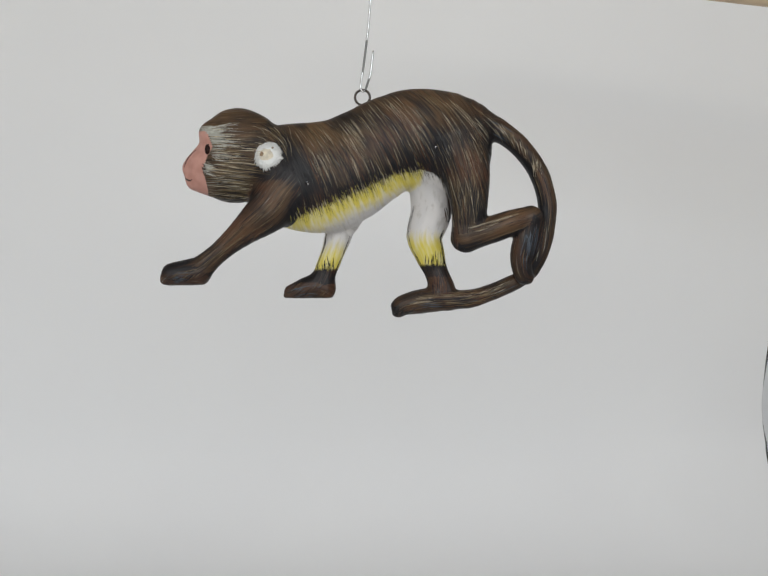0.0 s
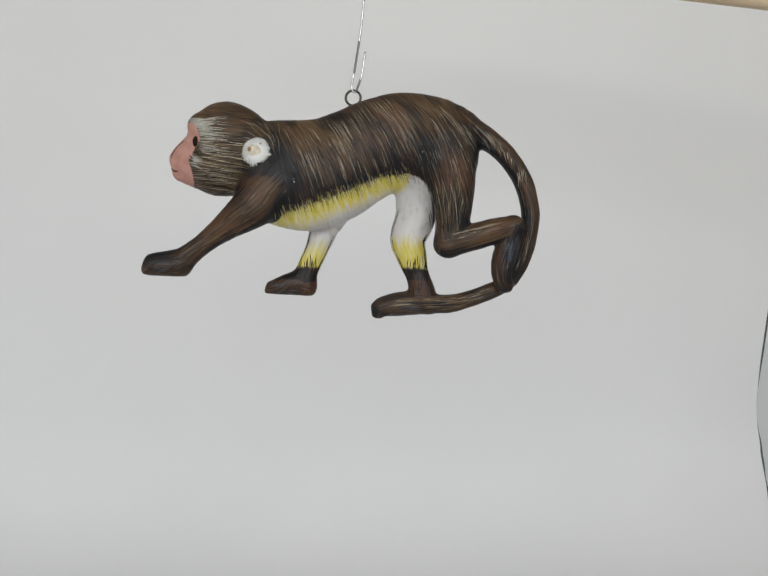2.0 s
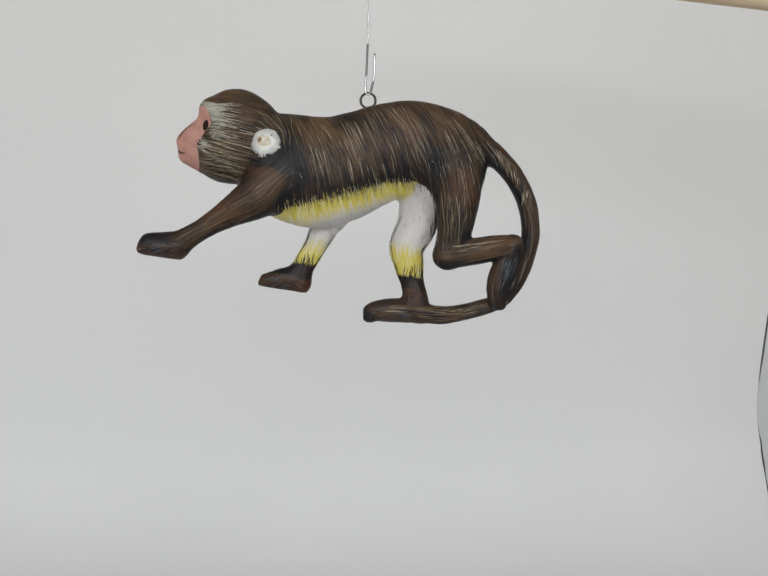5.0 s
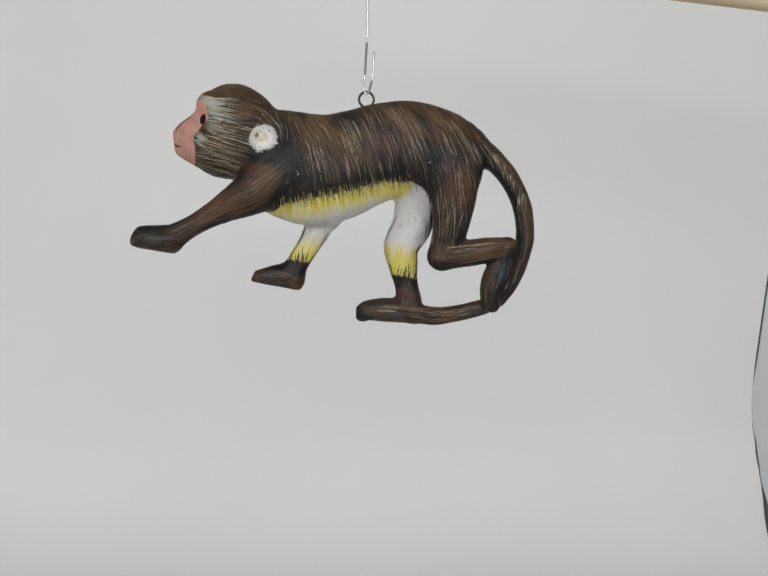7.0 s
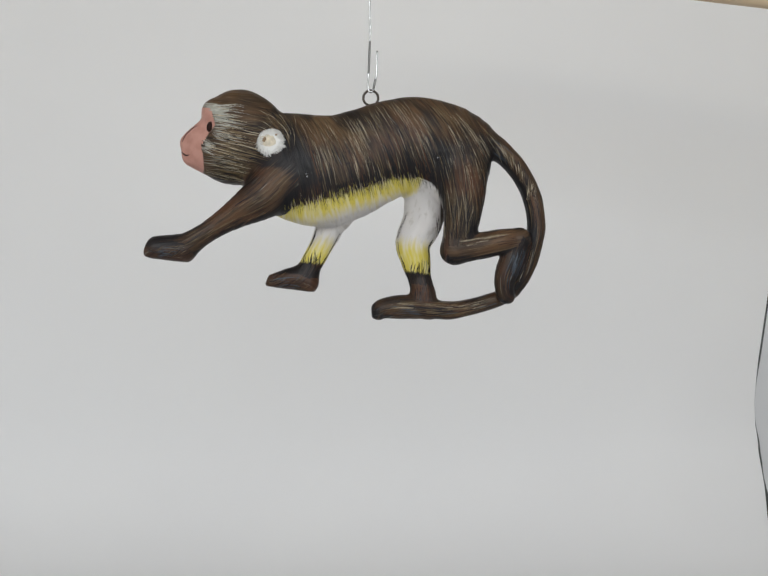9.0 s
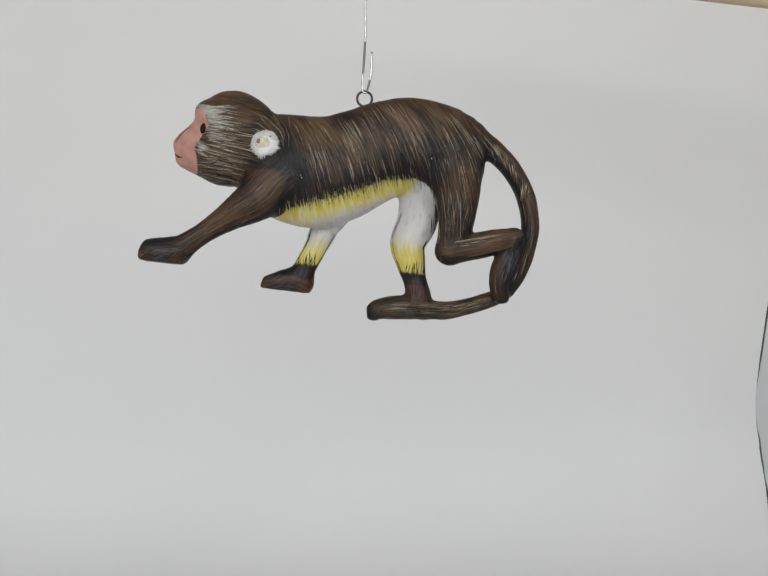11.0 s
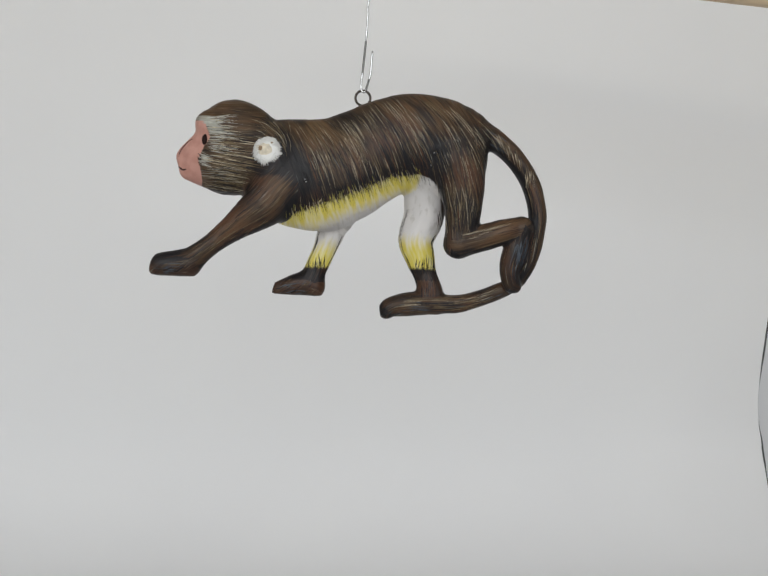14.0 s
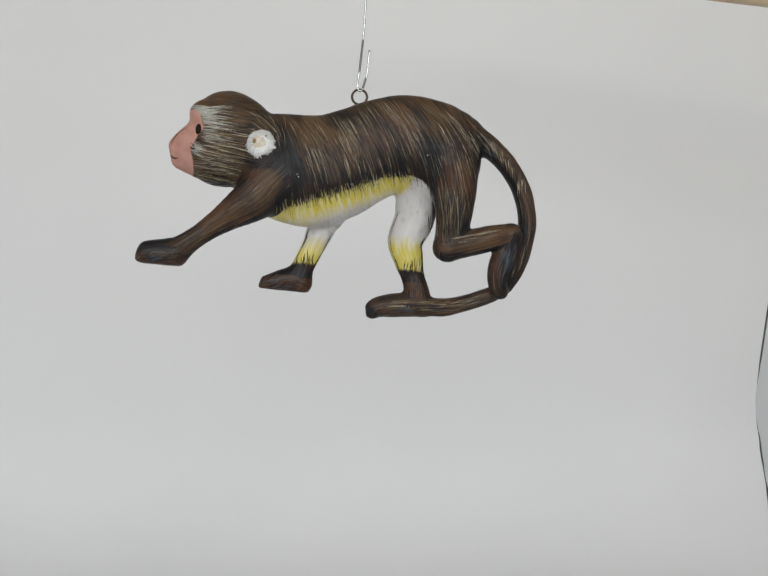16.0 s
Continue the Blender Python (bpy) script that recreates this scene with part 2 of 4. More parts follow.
def backdrop():
    """A paper sweep: lying on the table, bent upwards and standing to the dowel."""
    profile = [(-0.72 + 0.97 * i / 12, 0.0) for i in range(12)]
    profile += [(BACK_Y - BEND + BEND * math.sin(a), BEND - BEND * math.cos(a)) for a in (radians(90 * i / 16) for i in range(17))]
    profile += [(BACK_Y, BEND + 0.57 * i / 24) for i in range(1, 25)]
    bm = bmesh.new()
    columns, layers = 48, []
    tangents = [Vector((0, q[0] - p[0], q[1] - p[1])).normalized() for p, q in zip(profile[:1] + profile, profile[1:] + profile[-1:])]
    for back in (0.0, 0.0015):
        rows = []
        for (y, z), along in zip(profile, tangents):
            right = edge_x(z) if z > 0.003 else edge_x(0.0) + 0.02 * min(1.0, (BACK_Y - BEND - y) / 0.3)
            xs = [-0.75 + (right + 0.75) * k / columns for k in range(columns + 1)]
            rows.append([bm.verts.new((x, y + curl(x, z) + along.z * back, z - along.y * back)) for x in xs])
        layers.append(rows)
    front, behind = layers
    for rows in layers:
        for a, b in zip(rows, rows[1:]):
            for k in range(columns):
                bm.faces.new((a[k], a[k + 1], b[k + 1], b[k]))
    for k in (0, columns):
        for i in range(len(profile) - 1):
            bm.faces.new((front[i][k], front[i + 1][k], behind[i + 1][k], behind[i][k]))
    for i in (0, -1):
        for k in range(columns):
            bm.faces.new((front[i][k], front[i][k + 1], behind[i][k + 1], behind[i][k]))
    bm.normal_update()
    for e in bm.edges:
        e.smooth = not (len(e.link_faces) == 2 and e.calc_face_angle(0) > 0.8)
    ob = tagged(new("backdrop", finish(bm, "backdrop", PAPER)), "seamless white paper backdrop curving up from the table", "backdrop", kind="structure")
    # dark tube standing in for the unlit gap beside the paper's edge
    bm = bmesh.new()
    zs = [0.012 + 0.50 * i / 110 for i in range(111)]
    line, radii = [], []
    for z in zs:
        y = BACK_Y - BEND + BEND * math.sin(math.acos(1 - z / BEND)) if z < BEND else BACK_Y
        line.append((edge_x(z) + 0.0004, y + curl(edge_x(z), z), z))
        gap = min(1.0, max(0.0, abs(z - 0.133) - 0.016) / 0.03)
        thin = 1.0 - 0.6 * math.exp(-((z - 0.066) / 0.009) ** 2)
        radii.append(0.00004 + 0.0010 * gap * thin + 0.0020 * max(0.0, min(1.0, (0.058 - z) / 0.02)))
    tube(bm, line, radii, 8)
    part("edge_gap", bm, EDGE_GAP, ob, "thin dark strip standing in for the unlit gap at the paper's edge")


backdrop()


def side_board():
    bm = bmesh.new()
    box(bm, (0.30, 0.475, -0.004), (0.90, 0.481, 0.56), 0.001)
    ob = new("reflector_board", finish(bm, "reflector_board", PANEL, False))
    return tagged(ob, "pale grey board standing behind the paper's edge", "board")


side_board()


def dowel():
    """The pale rod above the figure; it dips towards one side."""
    y, slope, r = 0.15, 0.117, 0.0065
    bm = bmesh.new()
    x0, x1 = -0.03, 0.44
    mid = 0.4231
    z = lambda x: mid + r * 1.09 - slope * (x - 0.2098)
    n = 14
    xs = [x0 + (x1 - x0) * i / n for i in range(n + 1)]
    pts = [(x, y, z(x)) for x in [x0 - 0.002] + xs + [x1 + 0.002]]
    tube(bm, pts, [r * 0.8] + [r] * (n + 1) + [r * 0.8], 24)
    return tagged(new("wooden_dowel", finish(bm, "wooden_dowel", DOWEL)), "pale wooden dowel across the top of the photo corner", "rod")


dowel()

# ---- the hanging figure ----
UNIT = 0.24 / (784 / math.tan(radians(LENS / 2)))   # metres to one unit of the camera's view, at the ring
FAR = 0.24 / UNIT
RING = (740.0, 199.0)


def in_view(u, v, depth):
    """A point placed to fit the camera's view at (u, v), set back by depth, in view units."""
    k = (FAR + depth) / FAR
    return 784 + (u - 784) * k, depth, 588 + (v - 588) * k


def local(u, v, depth):
    """The same in the figure's own metres: x, y, z from the ring."""
    x, d, z = in_view(u, v, depth)
    return Vector(((x - RING[0]) * UNIT, d * UNIT, -(z - RING[1]) * UNIT))


# each limb, shaped to fit the camera's view: points along it (u, v, radius, depth), then its thickness front to back
CARVING = {
    "torso": (((575, 354, 90, 0), (610, 361, 107, 0), (655, 363, 113, 0), (700, 350, 108, 0), (750, 321, 101, 0), (800, 294, 98, 0), (850, 280, 97, 0), (905, 284, 96, 0)), 0.62),
    "skull": (((489, 300, 78, 0), (479, 341, 73, 0)), 0.80),
    "brow": (((431, 274, 23, -18), (431, 274, 23, 18)), 1.0),
    "muzzle": (((440, 340, 54, 0), (411, 341, 33.5, 0), (398, 345, 25, 0)), 0.80),
    "chin": (((424, 364, 32, 0), (399, 368, 19.5, 0)), 0.85),
    "jaw": (((402, 371, 17.5, 0), (440, 372, 31, 0), (482, 366, 48, 0)), 0.85),
    "neck": (((512, 317, 78, 0), (553, 338, 78, 0), (600, 355, 97, 0)), 0.70),
    "near_arm": (((604, 360, 44, -22), (580, 392, 50, -36), (549, 430, 44, -44), (500, 470, 30, -46), (452, 511, 21, -46), (412, 545, 24, -46), (395, 553, 25.5, -46), (350, 560, 19, -46)), 0.80),
    "near_hand": (((403, 560, 24, -46), (372, 559, 22.5, -46), (354, 562, 22, -46), (346, 567, 19, -46)), 1.0),
    "far_arm": (((705, 440, 37, 34), (696, 462, 30, 38), (688, 490, 26, 40), (680, 515, 23.5, 40), (668, 545, 22.5, 40), (660, 568, 23.5, 40)), 0.85),
    "far_hand": (((663, 592, 22.5, 40), (634, 587, 23.5, 40), (609, 593, 19, 40), (592, 598, 15.5, 40)), 0.9),
    "far_thigh": (((884, 360, 46, 16), (882, 390, 45, 26), (880, 435, 42, 34), (867, 480, 37, 36), (876, 515, 31, 36), (889, 552, 24, 36), (902, 585, 26, 34)), 0.80),
    "far_foot": (((914, 611, 22, 32), (862, 615, 25, 34), (826, 622, 21, 34), (815, 629, 19, 34), (812, 634, 14, 34)), 0.95),
    "near_thigh": (((930, 300, 70, -22), (952, 358, 48, -34), (956, 400, 41, -36), (957, 440, 35, -36), (950, 486, 28.5, -36)), 0.80),
    "near_shin": (((952, 484, 29, -36), (1000, 470, 28, -34), (1045, 455, 27, -30), (1084, 443, 22, -26)), 0.85),
    "near_foot": (((1082, 446, 23, -26), (1072, 490, 25, -24), (1063, 530, 22, -22), (1069, 561, 18, -20), (1076, 567, 14, -18)), 0.85),
    "heel_web": (((1092, 446, 17, -14), (1089, 485, 19, -10), (1080, 525, 15, -8)), 0.8),
    "tail": (((960, 250, 42, 0), (990, 256, 29, 0), (1022, 269, 23, 0), (1062, 300, 20.5, 0), (1096, 347, 20, 0), (1112, 390, 19, 0), (1118, 430, 18.5, 0), (1113, 475, 18, 0), (1103, 516, 17, 0), (1084, 550, 17, 4)), 1.0),
    "tail_end": (((1080, 552, 15, 4), (1066, 566, 16, 6), (1040, 581, 17, 12), (1000, 598, 17.5, 20), (960, 610, 19, 28), (915, 612, 20, 32)), 1.0),
}
NAMES = list(CARVING)
SOLES = {"near_hand": 579.5, "far_hand": 608.5}          # flat cuts under the paws
TOES = {"near_hand": (337, 558, -0.93, -0.37), "far_hand": (581, 594, -0.95, -0.30), "far_foot": (799.5, 634, -0.985, 0.17)}    # slanting cuts across the toes
BLEND = {"torso": 10, "skull": 12, "brow": 12, "muzzle": 12, "chin": 9, "neck": 12, "near_arm": 26, "far_arm": 14, "far_thigh": 22, "near_thigh": 30, "near_shin": 9, "tail": 14, "far_hand": 16, "far_foot": 14, "near_hand": 14, "near_foot": 8, "heel_web": 10, "tail_end": 9}


def smooth_line(points, per=4):
    """Catmull-Rom samples between the limb's points."""
    p = np.array(points, float)
    q = np.vstack([2 * p[0] - p[1], p, 2 * p[-1] - p[-2]])
    out = []
    for i in range(1, len(q) - 2):
        for t in np.arange(per) / per:
            a, b, c, d = q[i - 1:i + 3]
            out.append(0.5 * (2 * b + (c - a) * t + (2 * a - 5 * b + 4 * c - d) * t * t + (3 * b - a - 3 * c + d) * t ** 3))
    return np.array(out + [p[-1]])


def limb_samples(name):
    pts = smooth_line(CARVING[name][0])
    k = (FAR + pts[:, 3]) / FAR
    return np.column_stack([784 + (pts[:, 0] - 784) * k, pts[:, 3], 588 + (pts[:, 1] - 588) * k, pts[:, 2] * k])


def figure_field(step):
    """The carving as a field of distances on a grid, in view units."""
    low, high = np.array((305.0, -105.0, 165.0)), np.array((1165.0, 105.0, 665.0))
    size = np.ceil((high - low) / step).astype(int)
    axes = [low[i] + step * np.arange(size[i]) for i in range(3)]
    total = np.full(size, 40.0, np.float32)
    best = np.full(size, 99.0, np.float32)
    owner = np.zeros(size, np.int8)
    for index, name in enumerate(NAMES):
        s, thick = limb_samples(name), CARVING[name][1]
        near = np.full(size, 40.0, np.float32)
        for a, b in zip(s, s[1:]):
            reach = max(a[3], b[3]) + 26
            cut = []
            for i in range(3):
                lo, hi = min(a[i], b[i]) - reach, max(a[i], b[i]) + reach
                cut.append(slice(max(0, int((lo - low[i]) / step)), max(0, int((hi - low[i]) / step) + 1)))
            x, y, z = axes[0][cut[0]][:, None, None], axes[1][cut[1]][None, :, None], axes[2][cut[2]][None, None, :]
            dx, dy, dz = b[0] - a[0], (b[1] - a[1]) / thick, b[2] - a[2]
            span = dx * dx + dy * dy + dz * dz + 1e-9
            px, py, pz = x - a[0], (y - a[1]) / thick, z - a[2]
            t = np.clip((px * dx + py * dy + pz * dz) / span, 0, 1)
            d = np.sqrt((px - t * dx) ** 2 + (py - t * dy) ** 2 + (pz - t * dz) ** 2) - (a[3] + t * (b[3] - a[3]))
            near[tuple(cut)] = np.minimum(near[tuple(cut)], d)
        if name in SOLES:
            k = (FAR + s[0][1]) / FAR
            near = np.maximum(near, (axes[2] - 588 - (SOLES[name] - 588) * k)[None, None, :].astype(np.float32))
        if name in TOES:
            u, v, nu, nv = TOES[name]
            k = (FAR + s[0][1]) / FAR
            du, dv = axes[0] - 784 - (u - 784) * k, axes[2] - 588 - (v - 588) * k
            near = np.maximum(near, (du[:, None, None] * nu + dv[None, None, :] * nv).astype(np.float32))
        wins = near < best
        best[wins], owner[wins] = near[wins], index
        k = BLEND.get(name, 6.0)
        h = np.clip(0.5 + 0.5 * (total - near) / k, 0, 1)
        total = total + (near - total) * h - k * h * (1 - h)
    return total, owner, low


def surface(field, low, step):
    """Naive surface nets: one vertex in each cell that the surface cuts."""
    inside = field < 0
    shape = np.array(field.shape) - 1
    corner = [np.array(((c >> 2) & 1, (c >> 1) & 1, c & 1)) for c in range(8)]
    cuts = [inside[c[0]:c[0] + shape[0], c[1]:c[1] + shape[1], c[2]:c[2] + shape[2]] for c in corner]
    count = sum(c.astype(np.int8) for c in cuts)
    cells = np.argwhere((count > 0) & (count < 8))
    number = np.full(shape, -1, np.int32)
    number[tuple(cells.T)] = np.arange(len(cells))
    total, hits = np.zeros((len(cells), 3)), np.zeros(len(cells))
    for a in range(8):
        for bit in (1, 2, 4):
            if a & bit:
                continue
            pa, pb = cells + corner[a], cells + corner[a | bit]
            fa, fb = field[tuple(pa.T)], field[tuple(pb.T)]
            cross = (fa < 0) != (fb < 0)
            t = np.where(cross, fa / np.where(cross, fa - fb, 1), 0)[:, None]
            total += np.where(cross[:, None], pa + (pb - pa) * t, 0)
            hits += cross
    verts = total / hits[:, None]
    quads = []
    for axis in range(3):
        o1, o2 = [np.eye(3, dtype=int)[i] for i in range(3) if i != axis]
        n = np.array(field.shape)
        n[axis] -= 1
        a = inside[tuple(slice(0, k) for k in n)]
        b = inside[tuple(slice(1 if i == axis else 0, n[i] + (1 if i == axis else 0)) for i in range(3))]
        for sign in (True, False):
            e = np.argwhere((a != b) & (a == sign))
            e = e[(e[:, [i for i in range(3) if i != axis]] > 0).all(1)]
            ids = [number[tuple((e - o).T)] for o in (0 * o1, o1, o1 + o2, o2)]
            flip = sign if axis != 1 else not sign
            quads.append(np.column_stack(ids if flip else ids[::-1]))
    return verts * step + low, np.vstack(quads), cells


def relax(verts, faces, rounds, amount=0.5):
    edges = np.vstack([faces[:, [i, (i + 1) % 4]] for i in range(4)])
    for _ in range(rounds):
        total, hits = np.zeros_like(verts), np.zeros(len(verts))
        for i in range(3):
            total[:, i] = np.bincount(edges[:, 0], verts[edges[:, 1], i], len(verts))
        hits = np.bincount(edges[:, 0], minlength=len(verts))
        verts = verts + amount * (total / np.maximum(hits, 1)[:, None] - verts)
    return verts


def paint_maps(verts, owner):
    """Where the brush strokes run and where each paint and painted-in shade lies."""
    k = FAR / (FAR - np.abs(verts[:, 1]))
    u, v, depth = 784 + (verts[:, 0] - 784) * k, 588 + (verts[:, 2] - 588) * k, verts[:, 1]
    count = len(verts)
    fur, paint, tone = np.zeros((count, 3)), np.full((count, 4), -1.0), np.zeros((count, 4))
    rel = np.zeros(count)
    is_head = np.isin(owner, [NAMES.index(n) for n in ("skull", "brow", "muzzle", "chin", "jaw")]) | ((owner == NAMES.index("neck")) & (u < 545) & (v > 262))
    for index, name in enumerate(NAMES):
        mine = owner == index
        if name in ("torso", "neck") or not mine.any():
            continue
        s = limb_samples(name)
        line = np.column_stack([784 + (s[:, 0] - 784) * FAR / (FAR + s[:, 1]), 588 + (s[:, 2] - 588) * FAR / (FAR + s[:, 1])])
        p = np.column_stack([u[mine], v[mine]])
        near = ((p[:, None] - line[None]) ** 2).sum(2).argmin(1)
        tangent = np.gradient(line, axis=0)
        tangent /= np.linalg.norm(tangent, axis=1)[:, None] + 1e-9
        length = np.concatenate([[0], np.cumsum(np.linalg.norm(np.diff(line, axis=0), axis=1))])
        off = p - line[near]
        along = length[near] + (off * tangent[near]).sum(1)
        across = off[:, 1] * tangent[near][:, 0] - off[:, 0] * tangent[near][:, 1]
        rel[mine] = across / s[near, 3]
        fur[mine] = np.column_stack([across + 0.4 * depth[mine], along, np.full(mine.sum(), 37.0 * index)])
    body = np.isin(owner, [NAMES.index(n) for n in ("torso", "neck", "near_thigh")]) | ((owner == NAMES.index("tail")) & (u < 985))
    ridge = np.interp(u, (540, 600, 650, 700, 750, 800, 850, 900, 950, 1000), (252, 251, 247, 230, 205, 190, 183, 187, 203, 235))
    h = np.maximum(v - ridge, 0)
    lean = np.interp(u, (600, 780, 900), (58, 64, 96)) * (1 - np.exp(-h / 80)) + np.interp(u, (600, 700, 860, 960), (0.16, 0.28, 0.26, 0.06)) * h
    fur[body] = np.column_stack([u - lean, v + 0.3 * u, np.zeros(count)])[body]
    bend = 0.0016 * (u - 470) ** 2 * np.sign(v - 300) * 0.25
    fur[is_head] = np.column_stack([v + bend + 0.08 * u, u, np.full(count, 11.0)])[is_head]

    def name_is(*names):
        return np.isin(owner, [NAMES.index(n) for n in names])

    trunk = name_is("torso", "neck")
    top = np.interp(u, (575, 590, 640, 700, 750, 800, 850, 866, 884, 905, 918), (472, 449, 429, 405, 381, 357, 349, 349, 354, 385, 420))
    low = np.interp(u, (585, 600, 660, 700, 750, 800, 850, 858, 870), (478, 474, 460, 441, 417, 394, 381, 369, 330))
    paint[trunk, 0] = ((v - top) / 40)[trunk]
    paint[trunk, 1] = ((v - low) / 40)[trunk]
    far = name_is("far_arm")
    paint[far, 0] = ((549 - v) / 40)[far]
    paint[far, 1] = ((507 - v) / 40)[far]
    far = name_is("far_thigh")
    paint[far, 0] = ((540 - v) / 40)[far]
    paint[far, 1] = ((486 - v) / 40)[far]
    arch = np.interp(v, (346, 352, 365, 385, 410, 440, 456, 474), (862, 882, 898, 909, 915, 919, 921, 922))
    zone = name_is("torso", "far_thigh", "near_thigh") & (u > 853) & (v > 346) & (v < 474) & (depth < 30)
    paint[zone, 0] = ((arch - u) / 40)[zone]
    paint[zone & name_is("near_thigh"), 1] = 1.0
    outer = (name_is("far_arm") & (depth > 39)) | (name_is("far_thigh") & (depth > 33))
    paint[outer, 0] = -1
    face = np.interp(v, (262, 272, 300, 318, 345, 372, 392), (413, 424, 434, 424, 413, 421, 425))
    paint[:, 2] = np.where(is_head, np.minimum(face - u, (v - 268) * 1.0) / 40, -1)
    # pale streaks on brow and cheek, dark paint and painted-in shade in the hollows, rust on flank and arm
    def blob(x, y, rx, ry):
        return np.exp(-(((u - x) / rx) ** 2 + ((v - y) / ry) ** 2))
    pale = 1.0 * blob(428, 267, 26, 9) + 0.75 * blob(442, 286, 26, 18) + 0.45 * blob(446, 314, 26, 14) + 0.45 * blob(424, 343, 16, 11) + 0.35 * blob(450, 370, 60, 26)
    tone[:, 1] = np.where(is_head, np.clip(pale, 0, 1.1), 0)
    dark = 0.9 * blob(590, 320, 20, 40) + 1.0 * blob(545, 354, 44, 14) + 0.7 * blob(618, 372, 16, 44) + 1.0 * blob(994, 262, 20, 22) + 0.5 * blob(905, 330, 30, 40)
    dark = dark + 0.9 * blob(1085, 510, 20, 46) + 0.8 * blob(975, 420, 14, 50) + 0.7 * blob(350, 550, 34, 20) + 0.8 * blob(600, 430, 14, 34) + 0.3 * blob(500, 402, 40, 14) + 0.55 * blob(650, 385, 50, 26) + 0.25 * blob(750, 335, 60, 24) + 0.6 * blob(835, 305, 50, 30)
    dark = dark + 1.0 * (name_is("far_arm") * np.clip((v - 540) / 20, 0, 0.8)) + name_is("far_thigh") * np.clip((v - 525) / 25, 0, 0.7) * (v < 565)
    dark = dark + 0.7 * blob(1108, 440, 18, 30) + 0.9 * blob(945, 507, 34, 13) + 0.7 * blob(805, 640, 14, 14)
    dark = dark + 0.15 * name_is("far_hand", "near_hand") + name_is("far_hand") * np.clip((582 - v) / 14, 0, 0.8)
    # one side of tail, thigh, arm and shin darker: paint and painted shade
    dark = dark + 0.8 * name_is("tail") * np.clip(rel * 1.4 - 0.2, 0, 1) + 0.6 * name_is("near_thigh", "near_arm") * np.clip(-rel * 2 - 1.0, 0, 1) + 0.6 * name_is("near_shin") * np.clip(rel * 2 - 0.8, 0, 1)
    # flank darkens downwards: dark paint, and top light put into the colour
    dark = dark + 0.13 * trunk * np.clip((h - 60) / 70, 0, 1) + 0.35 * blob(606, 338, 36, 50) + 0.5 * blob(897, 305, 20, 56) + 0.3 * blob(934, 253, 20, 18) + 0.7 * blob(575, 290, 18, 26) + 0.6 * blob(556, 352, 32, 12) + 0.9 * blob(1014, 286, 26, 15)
    # heel web: navy paint and the shadow beside the tail put into colour
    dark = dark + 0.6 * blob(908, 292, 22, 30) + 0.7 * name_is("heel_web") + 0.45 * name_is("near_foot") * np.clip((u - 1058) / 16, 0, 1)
    # dark rims round the limbs: edge paint and rounding shade put into colour
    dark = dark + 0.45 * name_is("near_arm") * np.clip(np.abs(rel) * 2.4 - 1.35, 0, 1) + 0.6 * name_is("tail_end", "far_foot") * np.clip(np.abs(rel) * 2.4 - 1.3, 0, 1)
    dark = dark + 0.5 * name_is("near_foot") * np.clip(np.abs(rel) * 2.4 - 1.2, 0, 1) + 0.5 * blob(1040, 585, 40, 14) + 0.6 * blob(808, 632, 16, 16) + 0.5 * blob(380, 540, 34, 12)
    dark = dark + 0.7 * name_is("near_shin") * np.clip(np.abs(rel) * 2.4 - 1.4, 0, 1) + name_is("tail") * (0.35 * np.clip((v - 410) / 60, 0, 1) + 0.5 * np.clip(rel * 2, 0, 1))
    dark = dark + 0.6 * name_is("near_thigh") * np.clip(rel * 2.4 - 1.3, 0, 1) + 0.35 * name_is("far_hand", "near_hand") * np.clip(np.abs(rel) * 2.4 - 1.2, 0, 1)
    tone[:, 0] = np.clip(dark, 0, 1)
    tone[:, 2] = np.clip(1.3 * blob(957, 322, 22, 54) + 1.1 * blob(823, 242, 44, 26) + 0.9 * blob(668, 322, 34, 34) + 1.0 * blob(480, 478, 60, 34) + 1.3 * blob(1058, 448, 24, 14) + 0.8 * blob(1098, 378, 14, 30) + 0.7 * blob(555, 400, 34, 34) + 0.6 * blob(720, 300, 90, 50) + 0.9 * blob(672, 585, 24, 24) + 0.8 * blob(895, 582, 24, 18), 0, 1)
    # lighter spine and upper back: tan paint and a sheen put into colour
    warm = 0.4 * blob(705, 282, 60, 40) + 0.45 * blob(968, 285, 24, 50) + 0.36 * trunk * np.exp(-((h - 12) / 34) ** 2) + 0.35 * blob(830, 210, 120, 30) + 0.75 * blob(640, 275, 80, 34) + 0.5 * blob(900, 230, 60, 30)
    warm[is_head] = np.interp(v[is_head], (225, 290, 330, 400), (1.0, 0.7, 0.6, 0.7))
    # arm lighter along its middle, rounding light partly put into the colour
    warm[name_is("near_arm")] = 0.85 * np.exp(-(rel[name_is("near_arm")] / 0.7) ** 2)
    warm[name_is("near_shin")] = 0.75
    warm[name_is("far_foot", "tail_end")] = 0.28
    warm[name_is("near_hand", "far_hand")] = 0.12
    warm[name_is("tail")] = 0.2
    paint[:, 3] = np.clip(warm, 0, 1)
    hairy = np.ones(count)
    hairy[is_head] = np.interp(v[is_head], (222, 262, 285), (0.3, 0.45, 1.0))
    hairy[is_head & (paint[:, 2] > -0.02)] = 0.0
    hairy[name_is("near_arm", "far_foot", "tail_end")] = 0.55
    hairy[name_is("near_hand", "far_hand", "near_shin", "near_foot", "heel_web")] = 0.35
